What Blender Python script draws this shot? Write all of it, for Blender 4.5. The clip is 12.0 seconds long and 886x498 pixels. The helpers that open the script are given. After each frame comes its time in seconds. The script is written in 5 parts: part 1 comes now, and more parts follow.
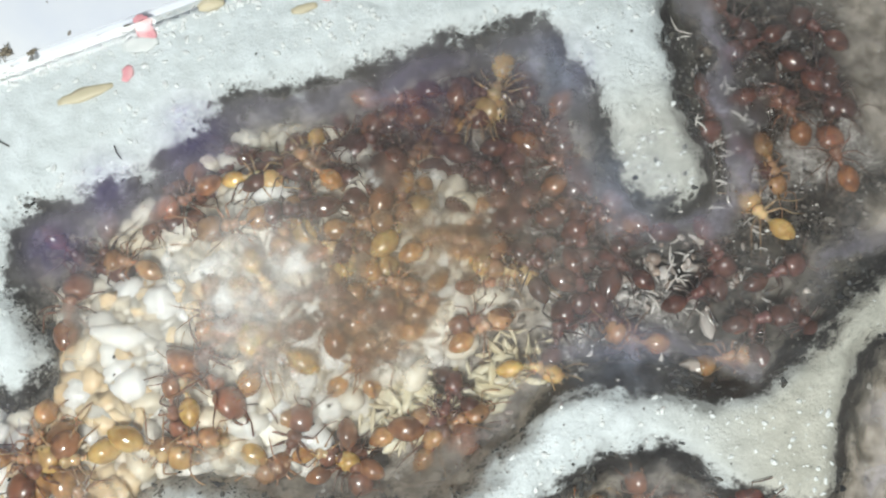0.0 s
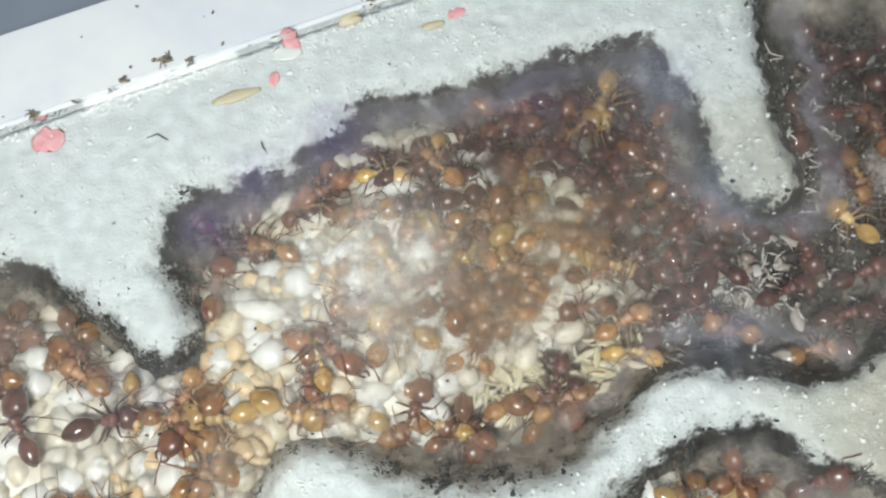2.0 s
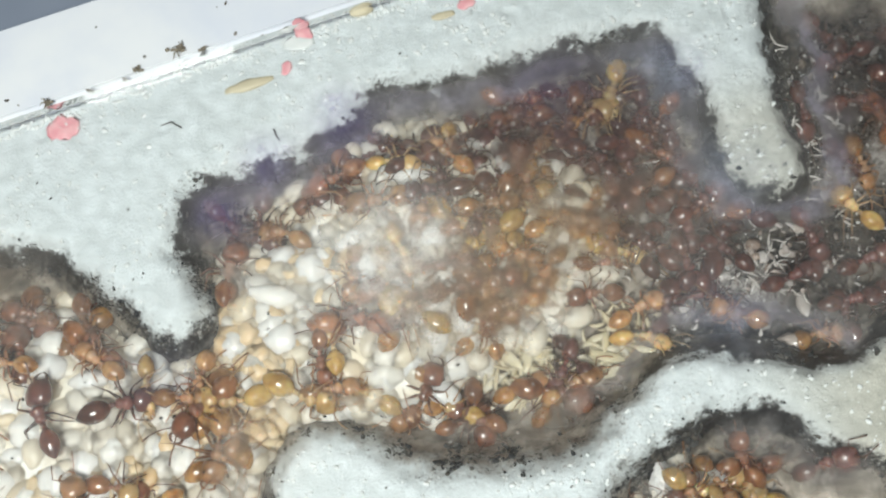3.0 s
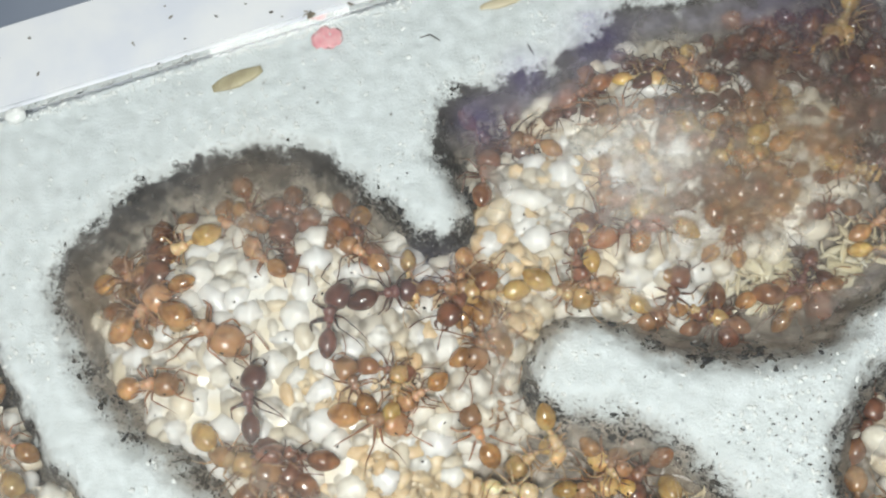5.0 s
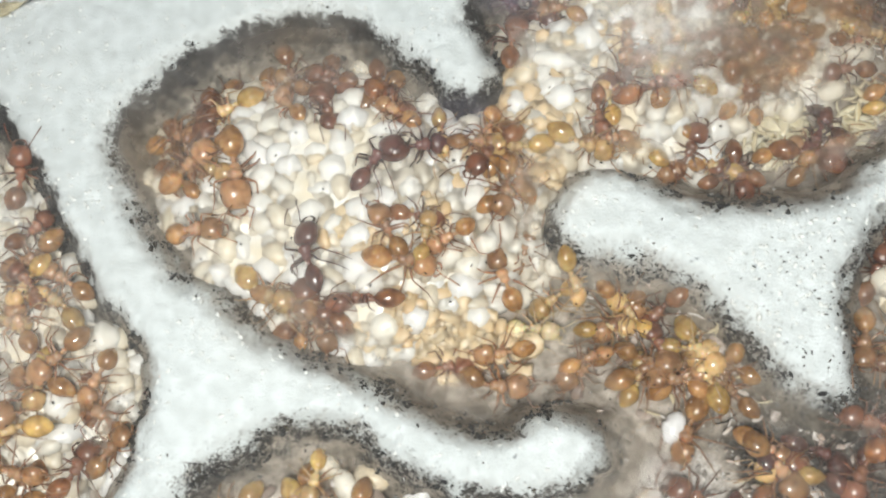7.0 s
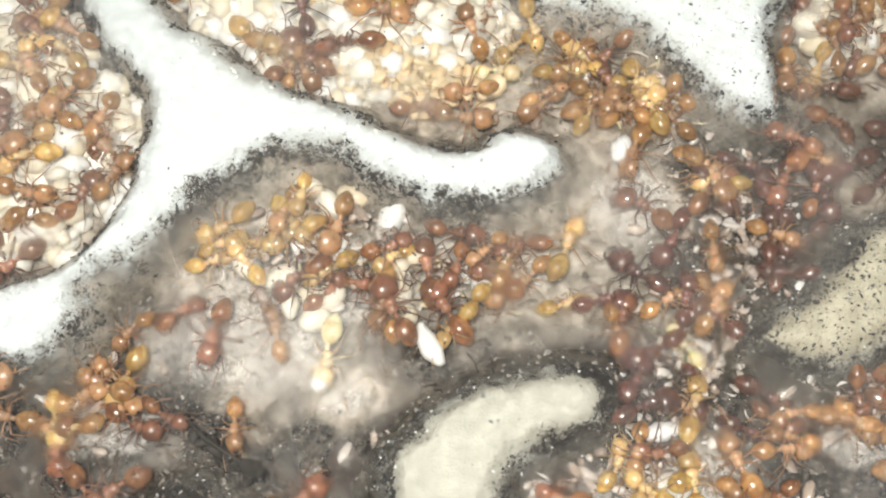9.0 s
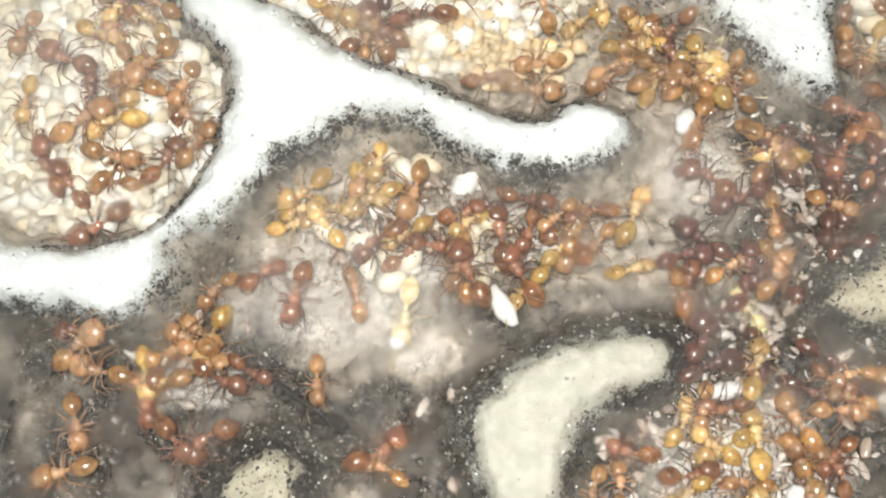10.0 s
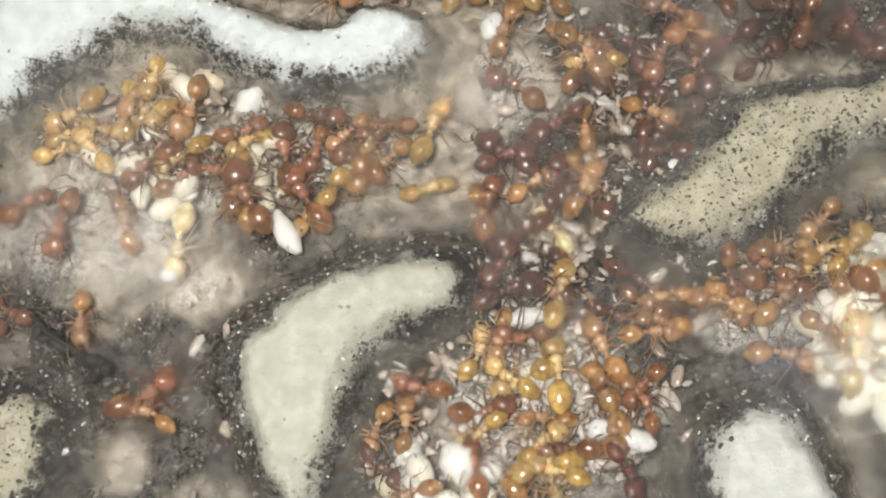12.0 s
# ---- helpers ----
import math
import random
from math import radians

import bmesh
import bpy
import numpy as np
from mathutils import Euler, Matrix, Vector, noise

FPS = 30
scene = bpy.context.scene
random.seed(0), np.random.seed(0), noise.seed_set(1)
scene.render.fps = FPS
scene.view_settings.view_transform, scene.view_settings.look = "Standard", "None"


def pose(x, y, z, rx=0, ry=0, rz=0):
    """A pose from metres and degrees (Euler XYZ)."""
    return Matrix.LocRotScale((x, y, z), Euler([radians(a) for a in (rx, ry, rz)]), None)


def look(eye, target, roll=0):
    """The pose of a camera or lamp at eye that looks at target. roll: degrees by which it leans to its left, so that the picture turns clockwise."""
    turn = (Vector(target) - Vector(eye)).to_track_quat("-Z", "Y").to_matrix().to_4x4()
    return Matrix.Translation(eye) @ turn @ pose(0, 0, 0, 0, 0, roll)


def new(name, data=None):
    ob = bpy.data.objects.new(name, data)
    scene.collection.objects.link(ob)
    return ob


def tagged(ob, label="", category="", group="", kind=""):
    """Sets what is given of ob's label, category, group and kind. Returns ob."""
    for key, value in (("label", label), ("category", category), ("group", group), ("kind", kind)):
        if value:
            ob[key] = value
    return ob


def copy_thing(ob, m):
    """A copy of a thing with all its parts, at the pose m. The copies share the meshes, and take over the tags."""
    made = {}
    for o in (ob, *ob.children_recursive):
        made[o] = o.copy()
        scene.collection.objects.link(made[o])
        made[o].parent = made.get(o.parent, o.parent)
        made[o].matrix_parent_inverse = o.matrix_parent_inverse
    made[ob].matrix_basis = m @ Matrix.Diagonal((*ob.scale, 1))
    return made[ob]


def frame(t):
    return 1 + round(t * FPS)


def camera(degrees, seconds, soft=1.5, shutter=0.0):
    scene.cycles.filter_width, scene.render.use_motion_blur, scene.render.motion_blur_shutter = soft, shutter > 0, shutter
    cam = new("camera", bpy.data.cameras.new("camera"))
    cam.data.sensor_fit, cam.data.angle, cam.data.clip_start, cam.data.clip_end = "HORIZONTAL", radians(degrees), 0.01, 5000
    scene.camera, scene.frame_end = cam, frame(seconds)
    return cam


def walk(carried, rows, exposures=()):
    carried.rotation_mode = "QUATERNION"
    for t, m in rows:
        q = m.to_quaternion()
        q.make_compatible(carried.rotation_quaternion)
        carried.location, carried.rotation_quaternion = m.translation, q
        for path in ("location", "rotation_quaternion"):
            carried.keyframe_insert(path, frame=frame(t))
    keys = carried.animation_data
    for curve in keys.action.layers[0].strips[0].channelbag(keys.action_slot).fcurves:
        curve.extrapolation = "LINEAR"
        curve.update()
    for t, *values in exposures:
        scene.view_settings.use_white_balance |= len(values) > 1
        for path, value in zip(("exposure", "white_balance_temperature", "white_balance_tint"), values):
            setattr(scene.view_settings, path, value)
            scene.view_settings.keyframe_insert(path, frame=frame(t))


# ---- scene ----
MM = 0.001

cam = camera(44.4, 12.0, soft=2.2)
PATH = [
    (0.0, pose(0.02350, 0.01747, 0.06725, 13.37, 1.15, -5.51)),
    (0.5, pose(0.01772, 0.01763, 0.06749, 14.60, 1.26, -4.75)),
    (1.0, pose(0.01783, 0.01624, 0.06901, 15.22, 1.97, -4.35)),
    (1.5, pose(0.01837, 0.01291, 0.07094, 16.67, 2.51, -3.76)),
    (2.0, pose(0.01834, 0.01029, 0.07262, 17.49, 3.09, -3.27)),
    (2.5, pose(0.01860, 0.00865, 0.07280, 18.10, 3.15, -3.26)),
    (2.7, pose(0.01842, 0.00871, 0.07290, 17.96, 2.98, -3.32)),
    (4.3, pose(0.00701, 0.00309, 0.07424, 18.61, 2.93, -1.96)),
    (4.5, pose(0.00545, 0.00237, 0.07446, 18.19, 3.85, -1.47)),
    (5.0, pose(0.00187, 0.00129, 0.07633, 17.82, 4.57, -0.69)),
    (5.5, pose(0.00000, -0.00000, 0.07715, 16.89, 5.19, -0.00)),
    (6.0, pose(0.00002, -0.00213, 0.07687, 16.97, 5.42, 0.21)),
    (6.5, pose(0.00247, -0.00414, 0.07633, 15.86, 6.59, 0.37)),
    (6.7, pose(0.00361, -0.00659, 0.07663, 16.87, 7.04, 0.67)),
    (8.3, pose(0.00327, -0.02863, 0.07835, 19.11, 5.17, -0.28)),
    (8.5, pose(0.00278, -0.03150, 0.07850, 19.84, 4.79, -0.16)),
    (9.0, pose(0.00231, -0.03664, 0.07894, 19.47, 4.45, 0.05)),
    (9.5, pose(-0.00157, -0.03896, 0.08012, 19.42, 4.10, 0.16)),
    (10.0, pose(-0.00388, -0.03885, 0.08282, 18.28, 4.02, 0.54)),
    (10.5, pose(-0.00012, -0.03923, 0.08251, 18.20, 5.08, 0.99)),
    (11.0, pose(0.00476, -0.03905, 0.07826, 17.90, 5.59, 0.47)),
    (11.5, pose(0.01024, -0.03924, 0.07398, 17.30, 4.78, -0.27)),
    (12.0, pose(0.01179, -0.04037, 0.07230, 16.97, 4.21, -0.85)),
]
EXPOSURES = [(0.0, 0.30, 6260, 2), (0.4, 0.17, 6280, 2), (0.9, 0.11, 6290, 2), (2.1, 0.17, 6300, 1), (2.7, 0.18, 6300, 1), (4.3, 0.06, 6350, 2), (6.7, 0.14, 6450, 4), (8.3, 0.42, 6800, 5), (10.5, 0.5, 6780, 5), (12.0, 0.17, 6820, 5)]
walk(cam, PATH, EXPOSURES)

# ---- light: a lamp held above the nest and the dim room ----
room = bpy.data.worlds.new("room")
room.use_nodes = True
room.node_tree.nodes["Background"].inputs["Color"].default_value = (0.80, 0.84, 0.92, 1)
room.node_tree.nodes["Background"].inputs["Strength"].default_value = 0.22
scene.world = room
lamp = bpy.data.lights.new("hand_lamp", "AREA")
lamp.shape, lamp.size, lamp.energy, lamp.color = "DISK", 0.036, 0.255, (1.0, 0.98, 0.95)
new("hand_lamp", lamp).matrix_basis = look((-0.004, -0.042, 0.15), (-0.002, 0.008, 0.0))


# ---- materials ----
def material(name):
    m = bpy.data.materials.new(name)
    m.use_nodes = True
    return m, m.node_tree.nodes, m.node_tree.links, m.node_tree.nodes["Principled BSDF"]


def noise_node(nodes, links, per_mm, detail=4.0, rough=0.55, coords=None):
    """A noise with that many waves in a millimetre."""
    n = nodes.new("ShaderNodeTexNoise")
    n.inputs["Scale"].default_value, n.inputs["Detail"].default_value, n.inputs["Roughness"].default_value = per_mm / MM, detail, rough
    if coords is None:
        coords = nodes.new("ShaderNodeTexCoord").outputs["Object"]
    links.new(coords, n.inputs["Vector"])
    return n.outputs["Fac"]


def ramp(nodes, links, value, low, high, flip=False):
    """0 to 1 as value goes from low to high."""
    n = nodes.new("ShaderNodeMapRange")
    n.interpolation_type = "SMOOTHSTEP"
    n.inputs["From Min"].default_value, n.inputs["From Max"].default_value = low, high
    if flip:
        n.inputs["To Min"].default_value, n.inputs["To Max"].default_value = 1.0, 0.0
    links.new(value, n.inputs["Value"])
    return n.outputs["Result"]


def calc(nodes, links, op, a, b):
    n = nodes.new("ShaderNodeMath")
    n.operation = op
    for k, v in enumerate((a, b)):
        if isinstance(v, (int, float)):
            n.inputs[k].default_value = v
        else:
            links.new(v, n.inputs[k])
    return n.outputs[0]


def blend(nodes, links, fac, a, b):
    n = nodes.new("ShaderNodeMix")
    n.data_type = "RGBA"
    for v, s in ((fac, n.inputs[0]), (a, n.inputs[6]), (b, n.inputs[7])):
        if isinstance(v, (int, float)):
            s.default_value = v
        elif isinstance(v, tuple):
            s.default_value = (*v, 1)
        else:
            links.new(v, s)
    return n.outputs[2]


def bump(nodes, links, shader, height, dist_mm, strength=1.0):
    n = nodes.new("ShaderNodeBump")
    n.inputs["Distance"].default_value, n.inputs["Strength"].default_value = dist_mm * MM, strength
    links.new(height, n.inputs["Height"])
    links.new(n.outputs["Normal"], shader.inputs["Normal"])


def plaster_material():
    m, nodes, links, sh = material("mouldy_plaster")
    rim = nodes.new("ShaderNodeAttribute")
    rim.attribute_name = "rim"
    rim = rim.outputs["Fac"]
    soil_shade_mask = nodes.new("ShaderNodeAttribute")
    soil_shade_mask.attribute_name = "soil"
    aged = nodes.new("ShaderNodeAttribute")
    aged.attribute_name = "aged"
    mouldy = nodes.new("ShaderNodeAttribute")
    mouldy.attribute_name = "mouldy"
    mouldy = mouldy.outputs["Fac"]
    big = noise_node(nodes, links, 0.12, 3)
    mid = noise_node(nodes, links, 0.7, 5)
    fine = noise_node(nodes, links, 4.0, 5, 0.65)
    grit = noise_node(nodes, links, 1.6, 4, 0.7)
    white = blend(nodes, links, ramp(nodes, links, mid, 0.35, 0.7), (0.65, 0.69, 0.70), (0.78, 0.825, 0.845))
    cells = nodes.new("ShaderNodeTexVoronoi")
    cells.inputs["Scale"].default_value = 0.55 / MM
    links.new(nodes.new("ShaderNodeTexCoord").outputs["Object"], cells.inputs["Vector"])
    bubble = calc(nodes, links, "MULTIPLY", ramp(nodes, links, cells.outputs["Distance"], 0.08, 0.30, True), ramp(nodes, links, big, 0.42, 0.6))
    white = blend(nodes, links, calc(nodes, links, "MULTIPLY", bubble, 0.6), white, (0.86, 0.90, 0.92))
    yellow = blend(nodes, links, ramp(nodes, links, mid, 0.35, 0.7), (0.40, 0.365, 0.275), (0.54, 0.495, 0.385))
    white = blend(nodes, links, aged.outputs["Fac"], white, yellow)
    taupe = blend(nodes, links, ramp(nodes, links, mid, 0.35, 0.65), (0.225, 0.19, 0.15), (0.51, 0.445, 0.38))
    speckle = noise_node(nodes, links, 5.0, 3, 0.7)
    # dark floor tone, for soil and for shade painted in
    soil_shade = blend(nodes, links, ramp(nodes, links, calc(nodes, links, "ADD", calc(nodes, links, "MULTIPLY", grit, 0.5), calc(nodes, links, "MULTIPLY", speckle, 0.5)), 0.45, 0.6), (0.014, 0.012, 0.010), (0.112, 0.092, 0.076))
    taupe = blend(nodes, links, soil_shade_mask.outputs["Fac"], taupe, soil_shade)
    bare = nodes.new("ShaderNodeAttribute")
    bare.attribute_name = "bare"
    taupe = blend(nodes, links, calc(nodes, links, "MULTIPLY", bare.outputs["Fac"], 0.7), taupe, blend(nodes, links, ramp(nodes, links, calc(nodes, links, "ADD", calc(nodes, links, "MULTIPLY", grit, 0.5), calc(nodes, links, "MULTIPLY", speckle, 0.5)), 0.42, 0.58), (0.30, 0.27, 0.245), (0.72, 0.675, 0.64)))
    wavy = calc(nodes, links, "ADD", rim, calc(nodes, links, "MULTIPLY", calc(nodes, links, "SUBTRACT", mid, 0.5), 3.2))
    wavy = calc(nodes, links, "ADD", wavy, calc(nodes, links, "MULTIPLY", calc(nodes, links, "SUBTRACT", fine, 0.5), 1.2))
    colour = blend(nodes, links, ramp(nodes, links, calc(nodes, links, "MULTIPLY", wavy, calc(nodes, links, "SUBTRACT", 1.0, calc(nodes, links, "MULTIPLY", aged.outputs["Fac"], 0.45))), -0.9, 0.8), white, taupe)
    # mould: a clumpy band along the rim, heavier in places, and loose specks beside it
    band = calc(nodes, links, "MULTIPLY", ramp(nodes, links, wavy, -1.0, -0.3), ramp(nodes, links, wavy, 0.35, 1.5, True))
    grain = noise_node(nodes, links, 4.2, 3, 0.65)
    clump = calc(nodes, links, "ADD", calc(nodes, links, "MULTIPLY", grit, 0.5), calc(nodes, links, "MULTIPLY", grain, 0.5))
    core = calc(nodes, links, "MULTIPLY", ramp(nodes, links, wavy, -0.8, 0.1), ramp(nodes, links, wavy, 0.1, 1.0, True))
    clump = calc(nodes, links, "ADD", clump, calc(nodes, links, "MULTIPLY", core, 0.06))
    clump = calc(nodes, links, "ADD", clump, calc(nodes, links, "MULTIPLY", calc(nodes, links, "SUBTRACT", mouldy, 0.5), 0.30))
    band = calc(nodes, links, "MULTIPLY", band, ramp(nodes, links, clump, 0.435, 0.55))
    # a thin grey tone lies over the plaster on both sides of the rim
    rim_grey = calc(nodes, links, "MULTIPLY", ramp(nodes, links, wavy, -1.2, 0.1), calc(nodes, links, "ADD", 0.26, calc(nodes, links, "MULTIPLY", mouldy, 0.45)))
    rim_grey = calc(nodes, links, "MULTIPLY", rim_grey, ramp(nodes, links, wavy, 0.9, 2.9, True))
    colour = blend(nodes, links, rim_grey, colour, blend(nodes, links, ramp(nodes, links, grit, 0.35, 0.65), (0.08, 0.075, 0.06), (0.25, 0.235, 0.195)))
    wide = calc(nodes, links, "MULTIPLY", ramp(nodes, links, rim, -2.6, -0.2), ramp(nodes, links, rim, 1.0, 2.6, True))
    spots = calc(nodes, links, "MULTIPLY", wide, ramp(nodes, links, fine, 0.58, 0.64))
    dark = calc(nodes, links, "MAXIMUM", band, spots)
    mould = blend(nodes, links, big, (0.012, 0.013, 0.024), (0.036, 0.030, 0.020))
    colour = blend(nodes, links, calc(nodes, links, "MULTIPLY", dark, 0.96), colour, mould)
    links.new(colour, sh.inputs["Base Color"])
    wet = calc(nodes, links, "MULTIPLY", ramp(nodes, links, rim, 0.6, 2.0), ramp(nodes, links, big, 0.4, 0.6))
    links.new(calc(nodes, links, "SUBTRACT", 0.40, calc(nodes, links, "MULTIPLY", wet, 0.26)), sh.inputs["Roughness"])
    bump(nodes, links, sh, calc(nodes, links, "ADD", fine, calc(nodes, links, "MULTIPLY", mid, 1.2)), 0.12)
    return m


def chitin(name, colour, edge, rough=0.28, banded=False):
    m, nodes, links, sh = material(name)
    mid = noise_node(nodes, links, 0.9, 3)
    fine = noise_node(nodes, links, 9.0, 2)
    c = blend(nodes, links, ramp(nodes, links, mid, 0.38, 0.62), tuple(0.85 * v for v in colour), tuple(1.12 * v for v in edge))
    shade = nodes.new("ShaderNodeMapRange")
    shade.inputs["To Min"].default_value, shade.inputs["To Max"].default_value = 0.72, 1.45
    links.new(nodes.new("ShaderNodeObjectInfo").outputs["Random"], shade.inputs["Value"])
    scaled = nodes.new("ShaderNodeVectorMath")
    scaled.operation = "SCALE"
    links.new(c, scaled.inputs[0])
    links.new(shade.outputs["Result"], scaled.inputs["Scale"])
    c = blend(nodes, links, 0.12, scaled.outputs[0], (0.22, 0.15, 0.11))
    if banded:
        axis = nodes.new("ShaderNodeSeparateXYZ")
        links.new(nodes.new("ShaderNodeTexCoord").outputs["Object"], axis.inputs[0])
        turn = calc(nodes, links, "SINE", calc(nodes, links, "MULTIPLY", axis.outputs["X"], 2 * math.pi * 1.75 / MM), 0.0)
        c = blend(nodes, links, calc(nodes, links, "MULTIPLY", ramp(nodes, links, turn, -0.2, 1.0), 0.16), c, tuple(0.4 * v for v in colour))
    links.new(c, sh.inputs["Base Color"])
    sh.inputs["Roughness"].default_value = rough
    sh.inputs["Coat Weight"].default_value, sh.inputs["Coat Roughness"].default_value = 0.8, 0.09
    sh.inputs["Subsurface Weight"].default_value, sh.inputs["Subsurface Scale"].default_value = 0.6, 0.5 * MM
    sh.inputs["Subsurface Radius"].default_value = (1.0, 0.55, 0.25)
    bump(nodes, links, sh, fine, 0.012)
    return m


def plain(name, a, b, per_mm, rough, bump_mm=0.0, coat=0.0):
    m, nodes, links, sh = material(name)
    n = noise_node(nodes, links, per_mm, 4)
    links.new(blend(nodes, links, ramp(nodes, links, n, 0.32, 0.68), a, b), sh.inputs["Base Color"])
    sh.inputs["Roughness"].default_value = rough
    sh.inputs["Coat Weight"].default_value = coat
    if bump_mm:
        bump(nodes, links, sh, n, bump_mm)
    return m


def varied(name, stops, per_mm, rough, per_island=False, bump_mm=0.0, soft_mm=0.0, tint=(0.45, 0.36, 0.24)):
    """Colour picked for each object, or each loose piece, from the stops."""
    m, nodes, links, sh = material(name)
    pick = nodes.new("ShaderNodeNewGeometry").outputs["Random Per Island"] if per_island else nodes.new("ShaderNodeObjectInfo").outputs["Random"]
    r = nodes.new("ShaderNodeValToRGB")
    while len(r.color_ramp.elements) < len(stops):
        r.color_ramp.elements.new(0.5)
    for k, (e, s) in enumerate(zip(r.color_ramp.elements, stops)):
        e.position, e.color = k / (len(stops) - 1), (*s, 1)
    links.new(pick, r.inputs["Fac"])
    n = noise_node(nodes, links, per_mm, 3)
    links.new(blend(nodes, links, calc(nodes, links, "MULTIPLY", n, 0.35), r.outputs["Color"], tint), sh.inputs["Base Color"])
    sh.inputs["Roughness"].default_value = rough
    if bump_mm:
        bump(nodes, links, sh, n, bump_mm)
    if soft_mm:
        sh.inputs["Subsurface Weight"].default_value = 0.7
        sh.inputs["Subsurface Radius"].default_value = (0.75, 0.8, 0.85)
        sh.inputs["Subsurface Scale"].default_value = soft_mm * MM
    return m


# condensation and painted haze on the glass: place, reach, density and tone
# the two dark tones paint shade over the galleries below them
DUSK, BROWN_SHADE = (0.10, 0.085, 0.085), (0.075, 0.055, 0.04)
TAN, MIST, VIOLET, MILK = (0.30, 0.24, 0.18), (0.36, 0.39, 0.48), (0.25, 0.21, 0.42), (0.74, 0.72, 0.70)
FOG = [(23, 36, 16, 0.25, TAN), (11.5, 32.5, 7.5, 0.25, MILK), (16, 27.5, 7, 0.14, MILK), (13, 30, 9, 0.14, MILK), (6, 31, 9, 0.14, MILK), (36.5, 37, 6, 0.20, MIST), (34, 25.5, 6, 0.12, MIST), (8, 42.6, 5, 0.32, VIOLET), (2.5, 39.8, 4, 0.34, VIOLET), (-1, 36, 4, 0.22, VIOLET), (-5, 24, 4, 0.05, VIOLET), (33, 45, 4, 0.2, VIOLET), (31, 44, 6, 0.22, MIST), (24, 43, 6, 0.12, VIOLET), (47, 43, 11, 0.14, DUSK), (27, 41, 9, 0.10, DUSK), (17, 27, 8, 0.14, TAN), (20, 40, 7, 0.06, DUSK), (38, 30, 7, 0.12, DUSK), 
       (-13, -17, 7, 0.16, MILK), (-22, -17, 6, 0.07, MILK), (2.5, 19, 5, 0.22, TAN), (-20, 9, 6, 0.12, TAN), (-29, 23, 7, 0.17, TAN), (-18, 31, 8, 0.17, TAN), (9, -6, 6, 0.05, MILK), (19, -9, 9, 0.14, BROWN_SHADE), (16, -19, 8, 0.12, BROWN_SHADE), (28, 2, 7, 0.15, BROWN_SHADE), (-24, -29, 9, 0.05, BROWN_SHADE), (33, -3, 9, 0.12, BROWN_SHADE), (46, 36, 10, 0.14, BROWN_SHADE), (21, 33, 9, 0.18, TAN), (30, -27, 7, 0.14, MIST), (-44, 10, 16, 0.10, MILK), (-15, 20, 15, 0.04, MILK), (14, 8, 8, 0.05, TAN), (-18, -9, 9, 0.08, MILK)]


